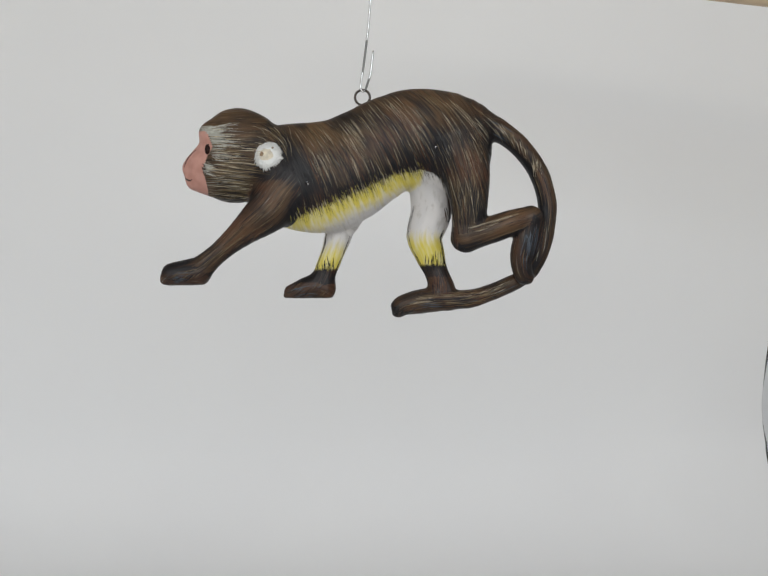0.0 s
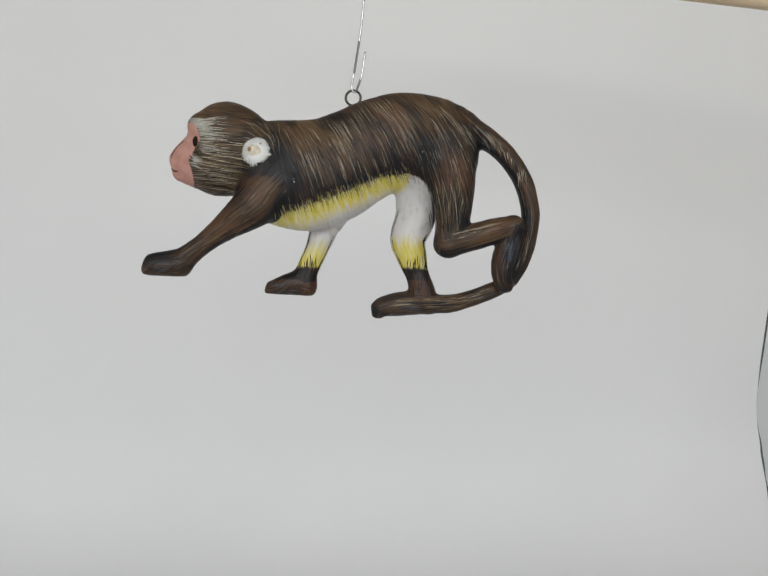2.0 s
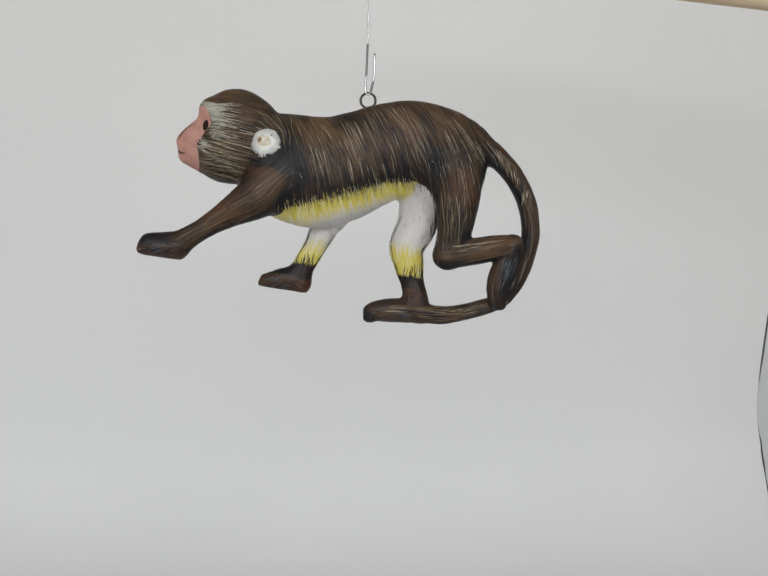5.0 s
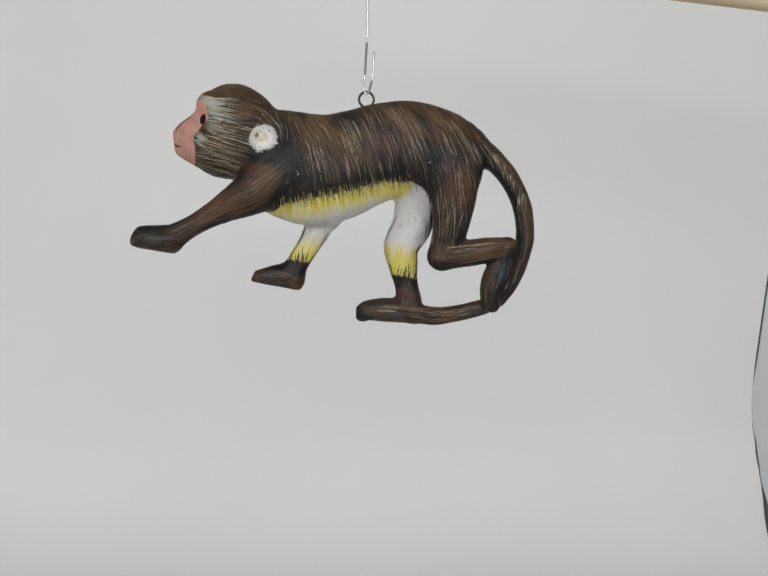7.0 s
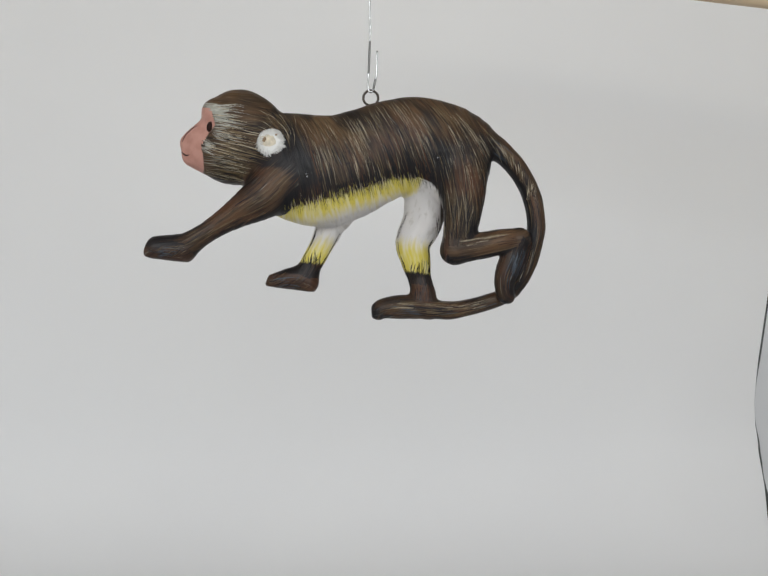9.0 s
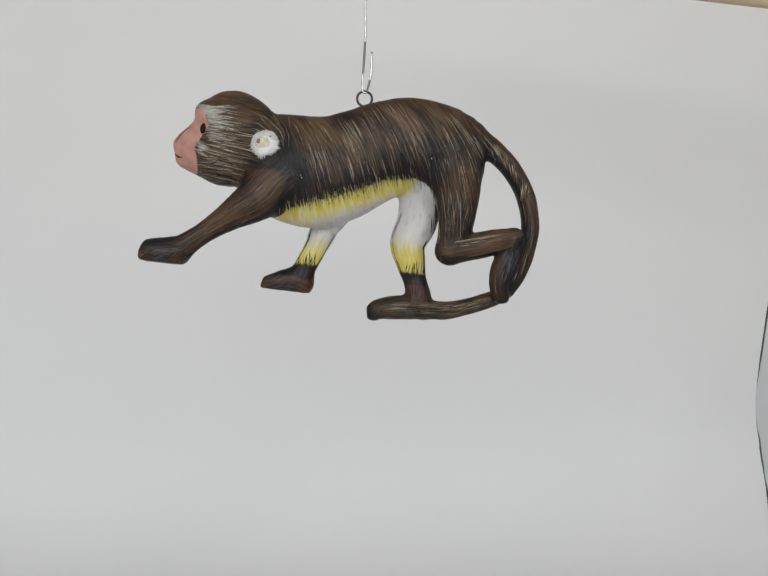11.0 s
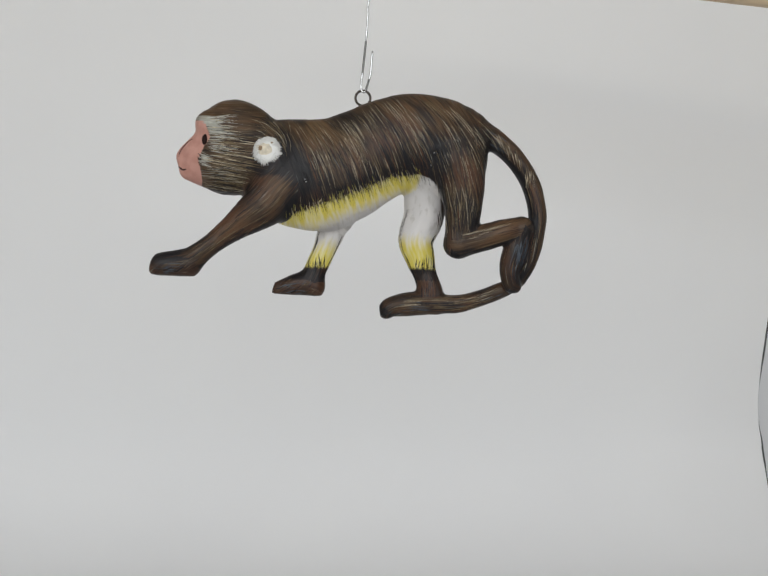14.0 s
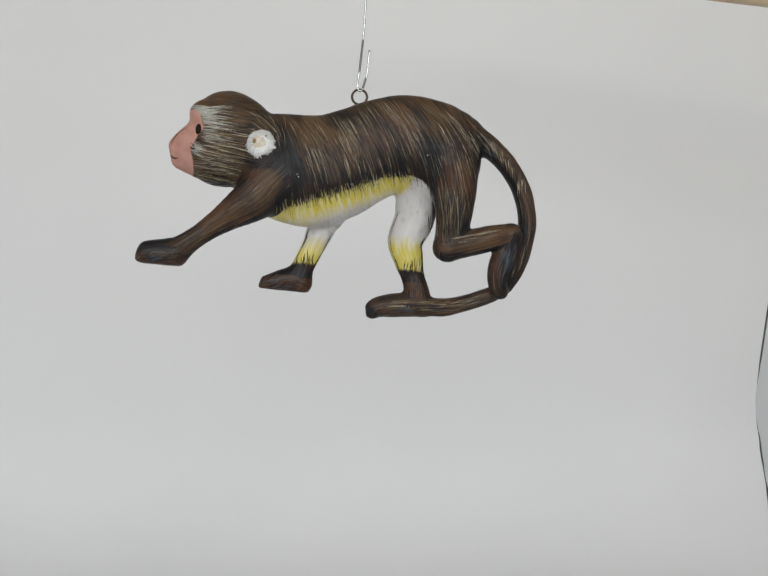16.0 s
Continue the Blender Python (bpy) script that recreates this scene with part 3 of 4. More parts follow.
    hairy[name_is("tail")] = 0.65
    hairy[name_is("far_arm", "far_thigh")] = 0.6
    hairy[trunk & (u > 858) & (v > 330)] = 0.15
    tone[:, 3] = hairy
    fur[:, :2] /= 100.0
    return fur, paint, tone


def carved_figure():
    step = 2.2
    field, owner, low = figure_field(step)
    verts, quads, cells = surface(field, low, step)
    verts = relax(verts, quads, 4)
    a, b, c = (verts[quads[:, i]] for i in range(3))
    if (np.cross(b - a, c - a) * a).sum() > 0:
        quads = quads[:, ::-1]
    who = owner[tuple(cells.T)]
    corners = quads.ravel()
    fur, paint, tone = paint_maps(verts[corners], np.repeat(who[quads[:, 0]], 4))
    rise = np.array([noise.noise(Vector(p) * 0.03) + 0.5 * noise.noise(Vector(p) * 0.075) for p in verts])
    metres = np.column_stack([(verts[:, 0] - RING[0]), verts[:, 1], RING[1] - verts[:, 2]]) * UNIT
    me = bpy.data.meshes.new("carved_monkey")
    me.from_pydata(metres.tolist(), [], quads.tolist())
    me.update()
    normals = np.zeros(len(verts) * 3, np.float32)
    me.vertices.foreach_get("normal", normals)
    metres = metres + normals.reshape(-1, 3) * (rise * 0.9 * UNIT)[:, None]
    me.vertices.foreach_set("co", metres.astype(np.float32).ravel())
    me.attributes.new("fur", "FLOAT_VECTOR", "CORNER").data.foreach_set("vector", fur.astype(np.float32).ravel())
    me.attributes.new("paint", "FLOAT_COLOR", "CORNER").data.foreach_set("color", paint.astype(np.float32).ravel())
    me.attributes.new("tone", "FLOAT_COLOR", "CORNER").data.foreach_set("color", tone.astype(np.float32).ravel())
    me.polygons.foreach_set("use_smooth", [True] * len(me.polygons))
    me.materials.append(FUR)
    me.update()
    return tagged(new("carved_monkey", me), "carved wooden monkey ornament with painted brown fur and yellow belly", "ornament")


figure = carved_figure()


def on_skin(u, v, side):
    """The place and normal where a line through (u, v) of the camera's view meets the carving; side -1 is the front."""
    start, end = local(u, v, side * 110), local(u, v, 0)
    hit, place, normal, _ = figure.ray_cast(start, (end - start).normalized())
    normal = normal if hit and normal.y * side > 0 else -normal
    return (place, normal) if hit else (local(u, v, side * 40), Vector((0, side, 0)))


def disc_frame(place, normal):
    """A turn whose z axis is the normal and whose y axis points up the figure."""
    z = normal.normalized()
    y = (Vector((0, 0, 1)) - z * z.z).normalized()
    m = Matrix((y.cross(z), y, z)).transposed().to_4x4()
    m.translation = place
    return m


def dome(bm, m, rx, ry, height, ragged=0.0, dish=0.0, seed=0, sides=40):
    """A low rounded button on the skin; ragged frays its rim, dish hollows its middle."""
    rng = random.Random(seed)
    fray = [1 + ragged * rng.uniform(-1, 1) for _ in range(sides)]
    rings = []
    for j in range(8):
        f = 1 - j / 8
        row = []
        for k in range(sides):
            a = k * math.tau / sides
            w = f * (1 + (fray[k] - 1) * max(0.0, (f - 0.6) / 0.4))
            z = height * (1 - f ** 2.4) - dish * max(0.0, 1 - (f / 0.62) ** 2) - 0.0004 * (j == 0)
            row.append(bm.verts.new(m @ Vector((rx * w * math.cos(a), ry * w * math.sin(a), z))))
        rings.append(row)
    for a, b in zip(rings, rings[1:]):
        for k in range(sides):
            bm.faces.new((a[k], a[(k + 1) % sides], b[(k + 1) % sides], b[k]))
    bm.faces.new(rings[-1])


for side in (-1, 1):
    place, normal = on_skin(549, 319, side)
    flat = (normal + Vector((0, side, 0)) * 2).normalized()
    m = disc_frame(place, flat)
    bm = bmesh.new()
    dome(bm, m, 28 * UNIT, 28 * UNIT, 8.5 * UNIT, 0.05, 3.5 * UNIT, 4, 90)
    ear = part("ear", bm, EAR_HAIR, figure, "round ear with frayed white painted hair")
    bm = bmesh.new()
    dome(bm, m @ Matrix.Translation((-6 * UNIT, 2 * UNIT, 4.6 * UNIT)), 18.5 * UNIT, 14.5 * UNIT, 2.6 * UNIT, 0.2, 1.0 * UNIT, 9, 20)
    part("ear_hollow", bm, EAR_SKIN, ear, "cream painted hollow of the ear")
    bm = bmesh.new()
    dome(bm, m @ Matrix.Translation((-13 * UNIT * -side, 3 * UNIT, 6.4 * UNIT)), 4.4 * UNIT, 4.8 * UNIT, 1.6 * UNIT, 0.2, 0, 5, 12)
    dome(bm, m @ Matrix.Translation((9 * UNIT * -side, 15 * UNIT, 6.2 * UNIT)), 3.0 * UNIT, 2.0 * UNIT, 1.4 * UNIT, 0.2, 0, 6, 12)
    part("ear_spot", bm, EAR_SPOT, ear, "brown specks in the ear")
    bm = bmesh.new()
    hairs = random.Random(12)
    for _ in range(130):
        a = hairs.uniform(0, math.tau)
        r0, r1 = hairs.uniform(14, 24), hairs.uniform(25, 33 if math.sin(a) < 0 else 29)
        path = [m @ Vector((math.cos(a + 0.1 * f) * (r0 + (r1 - r0) * f) * UNIT, math.sin(a + 0.1 * f) * (r0 + (r1 - r0) * f) * UNIT, (7.0 - 5.8 * f ** 1.5) * UNIT)) for f in (0.0, 0.25, 0.5, 0.75, 1.0)]
        tube(bm, path, [0.8 * UNIT, 1.0 * UNIT, 1.0 * UNIT, 0.7 * UNIT, 0.25 * UNIT], 5)
    tagged(part("ear_hair", bm, EAR_HAIR, ear), kind="stuff")
    place, normal = on_skin(424, 305, side)
    bm = bmesh.new()
    dome(bm, disc_frame(place + normal * 0.8 * UNIT, normal), 6.6 * UNIT, 11 * UNIT, 4.5 * UNIT, 0.05, 0, 2, 24)
    part("eye", bm, EYE_PAINT, figure, "glossy dark painted eye")
    pts = [on_skin(u, v, side)[0] for u, v in ((378.5, 363.5), (381.5, 366.5), (385, 368.5), (389, 368.5), (392, 366.5))]
    bm = bmesh.new()
    tube(bm, pts, [1.2 * UNIT, 1.7 * UNIT, 1.8 * UNIT, 1.4 * UNIT, 0.5 * UNIT], 8)
    part("mouth_line", bm, LINE_PAINT, figure, "thin dark painted mouth line")

# dark discs stand in for nail holes, tiny bright ones for glints there
for u, v, r, mat, name in ((627, 373, 4.0, PIN, "nail_hole"), (629, 376, 1.8, SPECK, "hole_glint"), (892, 302, 3.5, PIN, "nail_hole"), (889, 300, 1.6, SPECK, "hole_glint"), (884, 327, 3.0, PIN, "nail_hole")):
    place, normal = on_skin(u, v, -1)
    bm = bmesh.new()
    dome(bm, disc_frame(place, normal), r * UNIT, r * 1.5 * UNIT, 1.8 * UNIT, 0.1, 0, 3, 14)
    part(name, bm, mat, figure)


# ---- brush strokes: thin ridges of paint on the front of the figure ----
rng = random.Random(7)


def stroke(bm, path, width):
    """One tapered ridge of paint along a path in the camera's view."""
    ridge, last = [], None
    for u, v in path:
        place, normal = on_skin(u, v, -1)
        if place == local(u, v, -40) or (last is not None and abs(place.y - last) > 7 * UNIT):
            break
        last = place.y
        ridge.append((place, normal))
    n = len(ridge)
    if n < 3:
        return
    rows = []
    for i, (place, normal) in enumerate(ridge):
        ahead = (ridge[min(i + 1, n - 1)][0] - ridge[max(i - 1, 0)][0]).normalized()
        side = ahead.cross(normal).normalized()
        f = i / (n - 1)
        w = width * UNIT * 0.5 * max(0.12, min(1.0, 4 * f, 1.6 * (1 - f)))
        rows.append([bm.verts.new(place - side * w - normal * 0.3 * UNIT), bm.verts.new(place + normal * 0.55 * UNIT), bm.verts.new(place + side * w - normal * 0.3 * UNIT)])
    for a, b in zip(rows, rows[1:]):
        bm.faces.new((a[0], a[1], b[1], b[0]))
        bm.faces.new((a[1], a[2], b[2], b[1]))


def ridge_v(u):
    return np.interp(u, (540, 600, 650, 700, 750, 800, 850, 900, 950, 1000), (252, 251, 247, 230, 205, 190, 183, 187, 203, 235))


def belly_v(u):
    return np.interp(u, (575, 590, 640, 700, 750, 800, 850, 875, 905, 920), (472, 449, 429, 405, 381, 357, 348, 350, 395, 470))


def flank_path(u, v, length, steps=8):
    """Down the flank: slanting near the spine, steeper below."""
    out, wave = [], rng.uniform(-0.08, 0.08)
    for _ in range(steps):
        out.append((u, v))
        h = max(0.0, v - ridge_v(u))
        u += length / steps * (np.interp(u, (600, 780, 900), (0.72, 0.80, 1.20)) * math.exp(-h / 80) + np.interp(u, (600, 700, 860, 960), (0.16, 0.28, 0.26, 0.06)) + wave)
        v += length / steps
    return out


def head_path(u, v, length, steps=7):
    wave = rng.uniform(-0.05, 0.05)
    return [(u + length * i / steps, v + (0.07 + wave) * length * i / steps + 0.0007 * (length * i / steps) ** 2 * (1 if v > 320 else -0.4)) for i in range(steps + 1)]


def limb_path(name, start, length, off, drift=0.0, steps=7):
    """Along a limb of the carving, off to one side of its middle by a share of its radius."""
    pts = smooth_line(CARVING[name][0])
    run = np.concatenate([[0], np.cumsum(np.linalg.norm(np.diff(pts[:, :2], axis=0), axis=1))])
    out = []
    for i in range(steps + 1):
        d = start * run[-1] + length * i / steps
        if d > run[-1]:
            break
        p = [np.interp(d, run, pts[:, k]) for k in range(3)]
        q = [np.interp(min(d + 3, run[-1]), run, pts[:, k]) - np.interp(max(d - 3, 0), run, pts[:, k]) for k in range(2)]
        size = math.hypot(*q) + 1e-6
        o = (off + drift * i / steps) * p[2]
        out.append((p[0] - q[1] / size * o, p[1] + q[0] / size * o))
    return out


sets = {"tan": [], "pale": [], "dark": [], "rust": [], "yellow": [], "white": [], "blue": []}
def hump(u, v, x, y, rx, ry):
    return math.exp(-((u - x) / rx) ** 2 - ((v - y) / ry) ** 2)


def flank_paint(u, v, kind):
    """The brush's colour: few light hairs in the dark patches, more rust on the thigh and the back."""
    deep = hump(u, v, 602, 340, 42, 58) + 0.9 * hump(u, v, 897, 300, 24, 60) + 0.7 * hump(u, v, 934, 254, 22, 18) + 0.6 * hump(u, v, 700, 372, 90, 30) + 0.6 * hump(u, v, 820, 325, 60, 30)
    red = hump(u, v, 957, 322, 22, 54) + 0.7 * hump(u, v, 823, 240, 44, 26) + 0.6 * hump(u, v, 668, 322, 34, 34)
    if kind != "rust" and rng.random() < 0.32 * red:
        return "rust"
    return "dark" if kind != "dark" and rng.random() < 0.7 * deep else kind


for _ in range(360):
    u = rng.uniform(556, 990)
    low = belly_v(u) if u < 905 else 470
    v = ridge_v(u) + 4 + (low - ridge_v(u) - 20) * rng.random() ** 0.9
    share = (v - ridge_v(u)) / (low - ridge_v(u))
    # lighter strokes near the spine, darker below, partly to imitate light from above
    kind = flank_paint(u, v + 20, rng.choices(("tan", "pale", "dark", "rust"), (0.46 - 0.36 * share, 0.26 - 0.18 * share, 0.22 + 0.30 * share, 0.10 + 0.10 * share))[0])
    length = min(rng.uniform(40, 115), low - v - 2)
    if length > 12 and not (u < 614 and v + length > 372):
        sets[kind].append((flank_path(u, v, length), {"tan": rng.uniform(0.9, 1.6), "pale": rng.uniform(0.7, 1.3)}.get(kind, rng.uniform(1.8, 3.8))))
for _ in range(86):                                      # bunches of fine hairs along the spine and the shoulder
    u0 = rng.choice((rng.uniform(560, 985), rng.uniform(600, 740)))
    low = belly_v(u0) if u0 < 905 else 470
    v0 = ridge_v(u0) + 3 + (low - ridge_v(u0)) * 0.5 * rng.random() ** 1.4
    kind = flank_paint(u0, v0 + 15, rng.choices(("tan", "pale"), (0.55, 0.45))[0])
    reach = rng.uniform(22, 64)
    for i in range(rng.randint(3, 6)):
        u, v = u0 + rng.uniform(4.0, 7.0) * i, v0 + rng.uniform(-9, 9)
        size = min(reach * rng.uniform(0.7, 1.2), low - v - 4)
        if size > 10 and v > ridge_v(u) + 2:
            sets[kind].append((flank_path(u, v, size), rng.uniform(0.65, 1.15)))
for _ in range(70):                                      # hair turning from the nape down to the shoulder
    u, v, size, turn = rng.uniform(508, 590), rng.uniform(250, 300), rng.uniform(26, 60), rng.uniform(0.9, 1.3)
    v = max(v, float(np.interp(u, (508, 540, 560, 600), (248, 258, 260, 256))))
    path, a = [], 0.15 + 0.9 * max(0.0, (u - 530) / 60)
    for _ in range(8):
        path.append((u, v))
        u, v, a = u + size / 8 * math.cos(a), v + size / 8 * math.sin(a), min(a + 0.14 * turn, 1.45)
    sets[rng.choices(("tan", "pale", "dark"), (0.36, 0.10, 0.54))[0]].append((path, rng.uniform(0.8, 1.6)))
for _ in range(44):                                      # greenish tan hairs down the thigh
    u, v = rng.uniform(926, 978), rng.uniform(350, 430)
    sets[rng.choices(("tan", "pale", "dark"), (0.5, 0.1, 0.4))[0]].append(([(u + 1.2 * math.sin(0.6 * i) - 0.05 * (u - 950) * i, v + 9 * i) for i in range(rng.randint(4, 8))], rng.uniform(0.9, 2.0)))
for _ in range(560):                                     # dark hair ends over the yellow
    u = rng.uniform(588, 872)
    sets["dark"].append((flank_path(u, belly_v(u) - rng.uniform(10, 34), rng.uniform(16, 46), 6), rng.uniform(0.9, 1.8)))
for _ in range(70):                                      # yellow ends up in the brown, and into the white
    u = rng.uniform(592, 862)
    sets["yellow"].append((flank_path(u, belly_v(u) - rng.uniform(2, 18), rng.uniform(12, 28), 6), rng.uniform(0.8, 1.6)))
for _ in range(60):
    u = rng.uniform(600, 850)
    sets["pale"].append((flank_path(u, belly_v(u) - rng.uniform(0, 14), rng.uniform(14, 30), 5), rng.uniform(1.2, 2.0)))
for _ in range(210):                                     # cheek
    v = rng.uniform(284, 404)
    u = rng.uniform(422, 490)
    sets[rng.choices(("tan", "pale", "dark"), (0.44, 0.14, 0.42))[0]].append((head_path(u, v, rng.uniform(24, 84)), rng.uniform(1.1, 2.6)))
for _ in range(18):                                      # crown
    u = rng.uniform(440, 520)
    sets[rng.choice(("tan", "dark", "rust"))].append((head_path(u, rng.uniform(240, 280), rng.uniform(24, 50)), rng.uniform(1.0, 1.8)))
for _ in range(20):                                      # pale sweep over the brow
    u, size = rng.uniform(413, 440), rng.uniform(22, 60)
    v = 268 - 0.36 * (u - 413) + rng.uniform(-4, 8)
    sets[rng.choice(("white", "white", "tan"))].append(([(u + size * i / 7, v - rng.uniform(3, 9) / 7 * i + 0.5 * math.sin(i)) for i in range(8)], rng.uniform(1.4, 2.8)))
for _ in range(56):                                      # pale brow and temple
    v = rng.uniform(262, 348)
    u = np.interp(v, (262, 300, 318, 345), (414, 438, 430, 414)) + 34 * rng.random() ** 1.6
    sets[rng.choice(("white", "white", "pale"))].append((head_path(u, v, rng.uniform(14, 50), 5), rng.uniform(1.1, 2.6)))
for _ in range(20):                                      # white hairs beside the mouth
    u, v, size = rng.uniform(413, 424), rng.uniform(330, 354), rng.uniform(10, 26)
    sets["white"].append(([(u + size * i / 5, v + 0.35 * size * i / 5) for i in range(6)], rng.uniform(1.0, 2.2)))
for _ in range(30):                                      # lighter olive hairs low on the cheek
    sets[rng.choice(("tan", "tan", "pale"))].append((head_path(rng.uniform(424, 470), rng.uniform(350, 402), rng.uniform(30, 80)), rng.uniform(0.9, 1.6)))
for name, count, spread in (("near_arm", 84, 0.75), ("near_shin", 26, 0.8), ("near_foot", 16, 0.7), ("tail_end", 40, 0.7), ("far_foot", 30, 0.8)):
    for _ in range(count):
        kind = rng.choices(("tan", "dark", "rust"), (0.40, 0.36, 0.24) if name == "near_arm" else (0.22, 0.52, 0.26))[0]
        sets[kind].append((limb_path(name, rng.uniform(0.02, 0.85), rng.uniform(24, 80), rng.uniform(-spread, spread)), rng.uniform(0.9, 2.1)))
for _ in range(64):                                      # slanting marks on the tail
    start, off = rng.uniform(0.13, 0.44), rng.uniform(-0.75, 0.05)
    kind = rng.choices(("tan", "pale", "dark"), (0.36, 0.30, 0.34))[0]
    sets[kind].append((limb_path("tail", start, rng.uniform(16, 34), off, 0.6), rng.uniform(1.2, 2.6)))
for _ in range(40):
    off = rng.uniform(-0.8, 0.8)
    sets[rng.choices(("dark", "tan", "rust"), (0.55, 0.2 if off < 0 else 0.05, 0.25))[0]].append((limb_path("tail", rng.uniform(0.42, 0.95), rng.uniform(24, 70), off), rng.uniform(1.2, 2.8)))
# bluish paint on feet and tail, partly a sheen put into the strokes
for name, count, low, high in (("near_foot", 14, -0.85, 0.1), ("heel_web", 22, -0.8, 0.6), ("tail", 8, -0.6, 0.6), ("near_hand", 16, -0.8, 0.3), ("far_foot", 12, -0.8, 0.3), ("far_hand", 12, -0.8, 0.3), ("tail_end", 6, -0.6, 0.2)):
    for _ in range(count):
        start = rng.uniform(0.08, 0.2) if name == "tail" else rng.uniform(0.1, 0.8)
        sets["blue"].append((limb_path(name, start, rng.uniform(16, 44), rng.uniform(low, high)), rng.uniform(1.6, 3.0)))
for low, high, floor_v in (((350, 412), (548, 572), 577), ((600, 676), (574, 600), 606)):      # scratches across the paws
    for _ in range(34):
        u, v, size = rng.uniform(*low), rng.uniform(*high), rng.uniform(12, 26)
        kind = rng.choices(("dark", "tan", "blue", "rust"), (0.5, 0.16, 0.16, 0.18))[0]
        sets[kind].append(([(u - 0.75 * size * i / 5, v + 0.66 * size * i / 5) for i in range(6) if v + 0.66 * size * i / 5 < floor_v], rng.uniform(0.9, 1.7)))
for name, sides, span in (("far_thigh", (0.9,), (0.22, 0.7)), ("far_thigh", (-0.9, -0.93), (0.42, 0.8)), ("far_thigh", (0.9,), (0.6, 0.8)), ("far_arm", (0.88, -0.88), (0.25, 0.75))):
    for side in sides:                                   # dark strokes along the edges of the pale legs
        for _ in range(9):
            sets["dark"].append((limb_path(name, rng.uniform(*span), rng.uniform(18, 46), side + rng.uniform(-0.05, 0.05)), rng.uniform(1.2, 2.4)))
for v0, v1, name in ((505, 556, "far_arm"), (486, 548, "far_thigh")):       # ends of the leg colours
    pts = smooth_line(CARVING[name][0])
    for _ in range(26):
        v, o = v1 + rng.uniform(-6, 6), rng.uniform(-0.8, 0.8)
        u = np.interp(v, pts[:, 1], pts[:, 0]) + o * np.interp(v, pts[:, 1], pts[:, 2])
        tilt = rng.uniform(-0.6, 0.9)
        sets["dark"].append(([(u + tilt * i, v - 5 * i) for i in range(rng.randint(3, 7))][::-1], rng.uniform(1.4, 3.4)))

for _ in range(16):                                      # olive highlight along the top of the shin, painted as light strokes
    sets[rng.choice(("tan", "pale", "tan"))].append((limb_path("near_shin", rng.uniform(0.05, 0.5), rng.uniform(26, 60), rng.uniform(-0.62, -0.15)), rng.uniform(0.9, 1.8)))
for _ in range(22):                                      # tan streaks along the foot and the tail's end
    name = rng.choice(("far_foot", "tail_end"))
    sets[rng.choice(("tan", "tan", "pale"))].append((limb_path(name, rng.uniform(0.05, 0.6), rng.uniform(30, 70), rng.uniform(-0.35, 0.45)), rng.uniform(0.9, 1.8)))
for _ in range(54):                                      # the join of foot and tail
    u, v, size = rng.uniform(868, 968), rng.uniform(597, 628), rng.uniform(30, 76)
    slope = np.interp(u, (870, 960), (0.06, -0.10))
    sets[rng.choices(("tan", "dark", "rust"), (0.3, 0.42, 0.28))[0]].append(([(u + size * i / 6, v + slope * size * i / 6 - 0.0012 * (size * i / 6) ** 2) for i in range(7)], rng.uniform(1.6, 3.2)))
for _ in range(24):                                      # reddish ankle
    u, v = rng.uniform(880, 912), rng.uniform(560, 580)
    sets[rng.choice(("rust", "dark", "rust"))].append(([(u + 0.3 * i, v + 5 * i) for i in range(6)], rng.uniform(1.8, 3.2)))
for kind, mat in (("rust", STROKE_RUST), ("dark", STROKE_DARK), ("tan", STROKE_TAN), ("pale", STROKE_PALE), ("yellow", STROKE_YELLOW), ("white", STROKE_WHITE), ("blue", STROKE_BLUE)):
    bm = bmesh.new()
    for path, width in sets[kind]:
        stroke(bm, path, width)
    tagged(part("brushwork", bm, mat, figure, {"dark": "black", "pale": "pale cream", "blue": "blue-grey part-sheen"}.get(kind, kind) + " brush strokes painted as hair"), kind="stuff")

# dark lines in place of the carved grooves between the toes
for lines in (((333, 566, 356, 572), (352, 573, 372, 566), (374, 575, 396, 564)), ((584, 598, 606, 592), (594, 605, 616, 596), (612, 606, 630, 598)), ((802, 630, 822, 622), (806, 640, 830, 630), (826, 639, 850, 631))):
    for u0, v0, u1, v1 in lines:
        pts = [on_skin(u0 + (u1 - u0) * i / 5, v0 + (v1 - v0) * i / 5 + 1.2 * math.sin(i), -1)[0] for i in range(6)]
        bm = bmesh.new()
        tube(bm, pts, [0.5 * UNIT, 1.1 * UNIT, 1.2 * UNIT, 1.1 * UNIT, 0.8 * UNIT, 0.3 * UNIT], 6)
        part("toe_line", bm, PIN, figure, "dark line in place of a carved groove between the toes")

for path, width in (([(401, 306), (395, 310.5), (389.8, 316), (385.2, 322), (381, 328.5), (378, 335.5), (376.3, 343)], 2.2), ([(413, 334), (417, 338), (420, 343)], 2.2), ([(411, 340), (415, 344), (419, 348)], 2.0)):
    bm = bmesh.new()
    tube(bm, [on_skin(u, v, -1)[0] for u, v in path], [0.4 * UNIT] + [width * 0.5 * UNIT] * (len(path) - 2) + [0.4 * UNIT], 6)
    part("face_line", bm, LINE_PAINT, figure, "thin dark line on the face")

# screw eye: a ring of steel wire, not quite closed, and its shank in the back
bm = bmesh.new()
turns = [radians(-42 + 352 * i / 40) for i in range(41)]
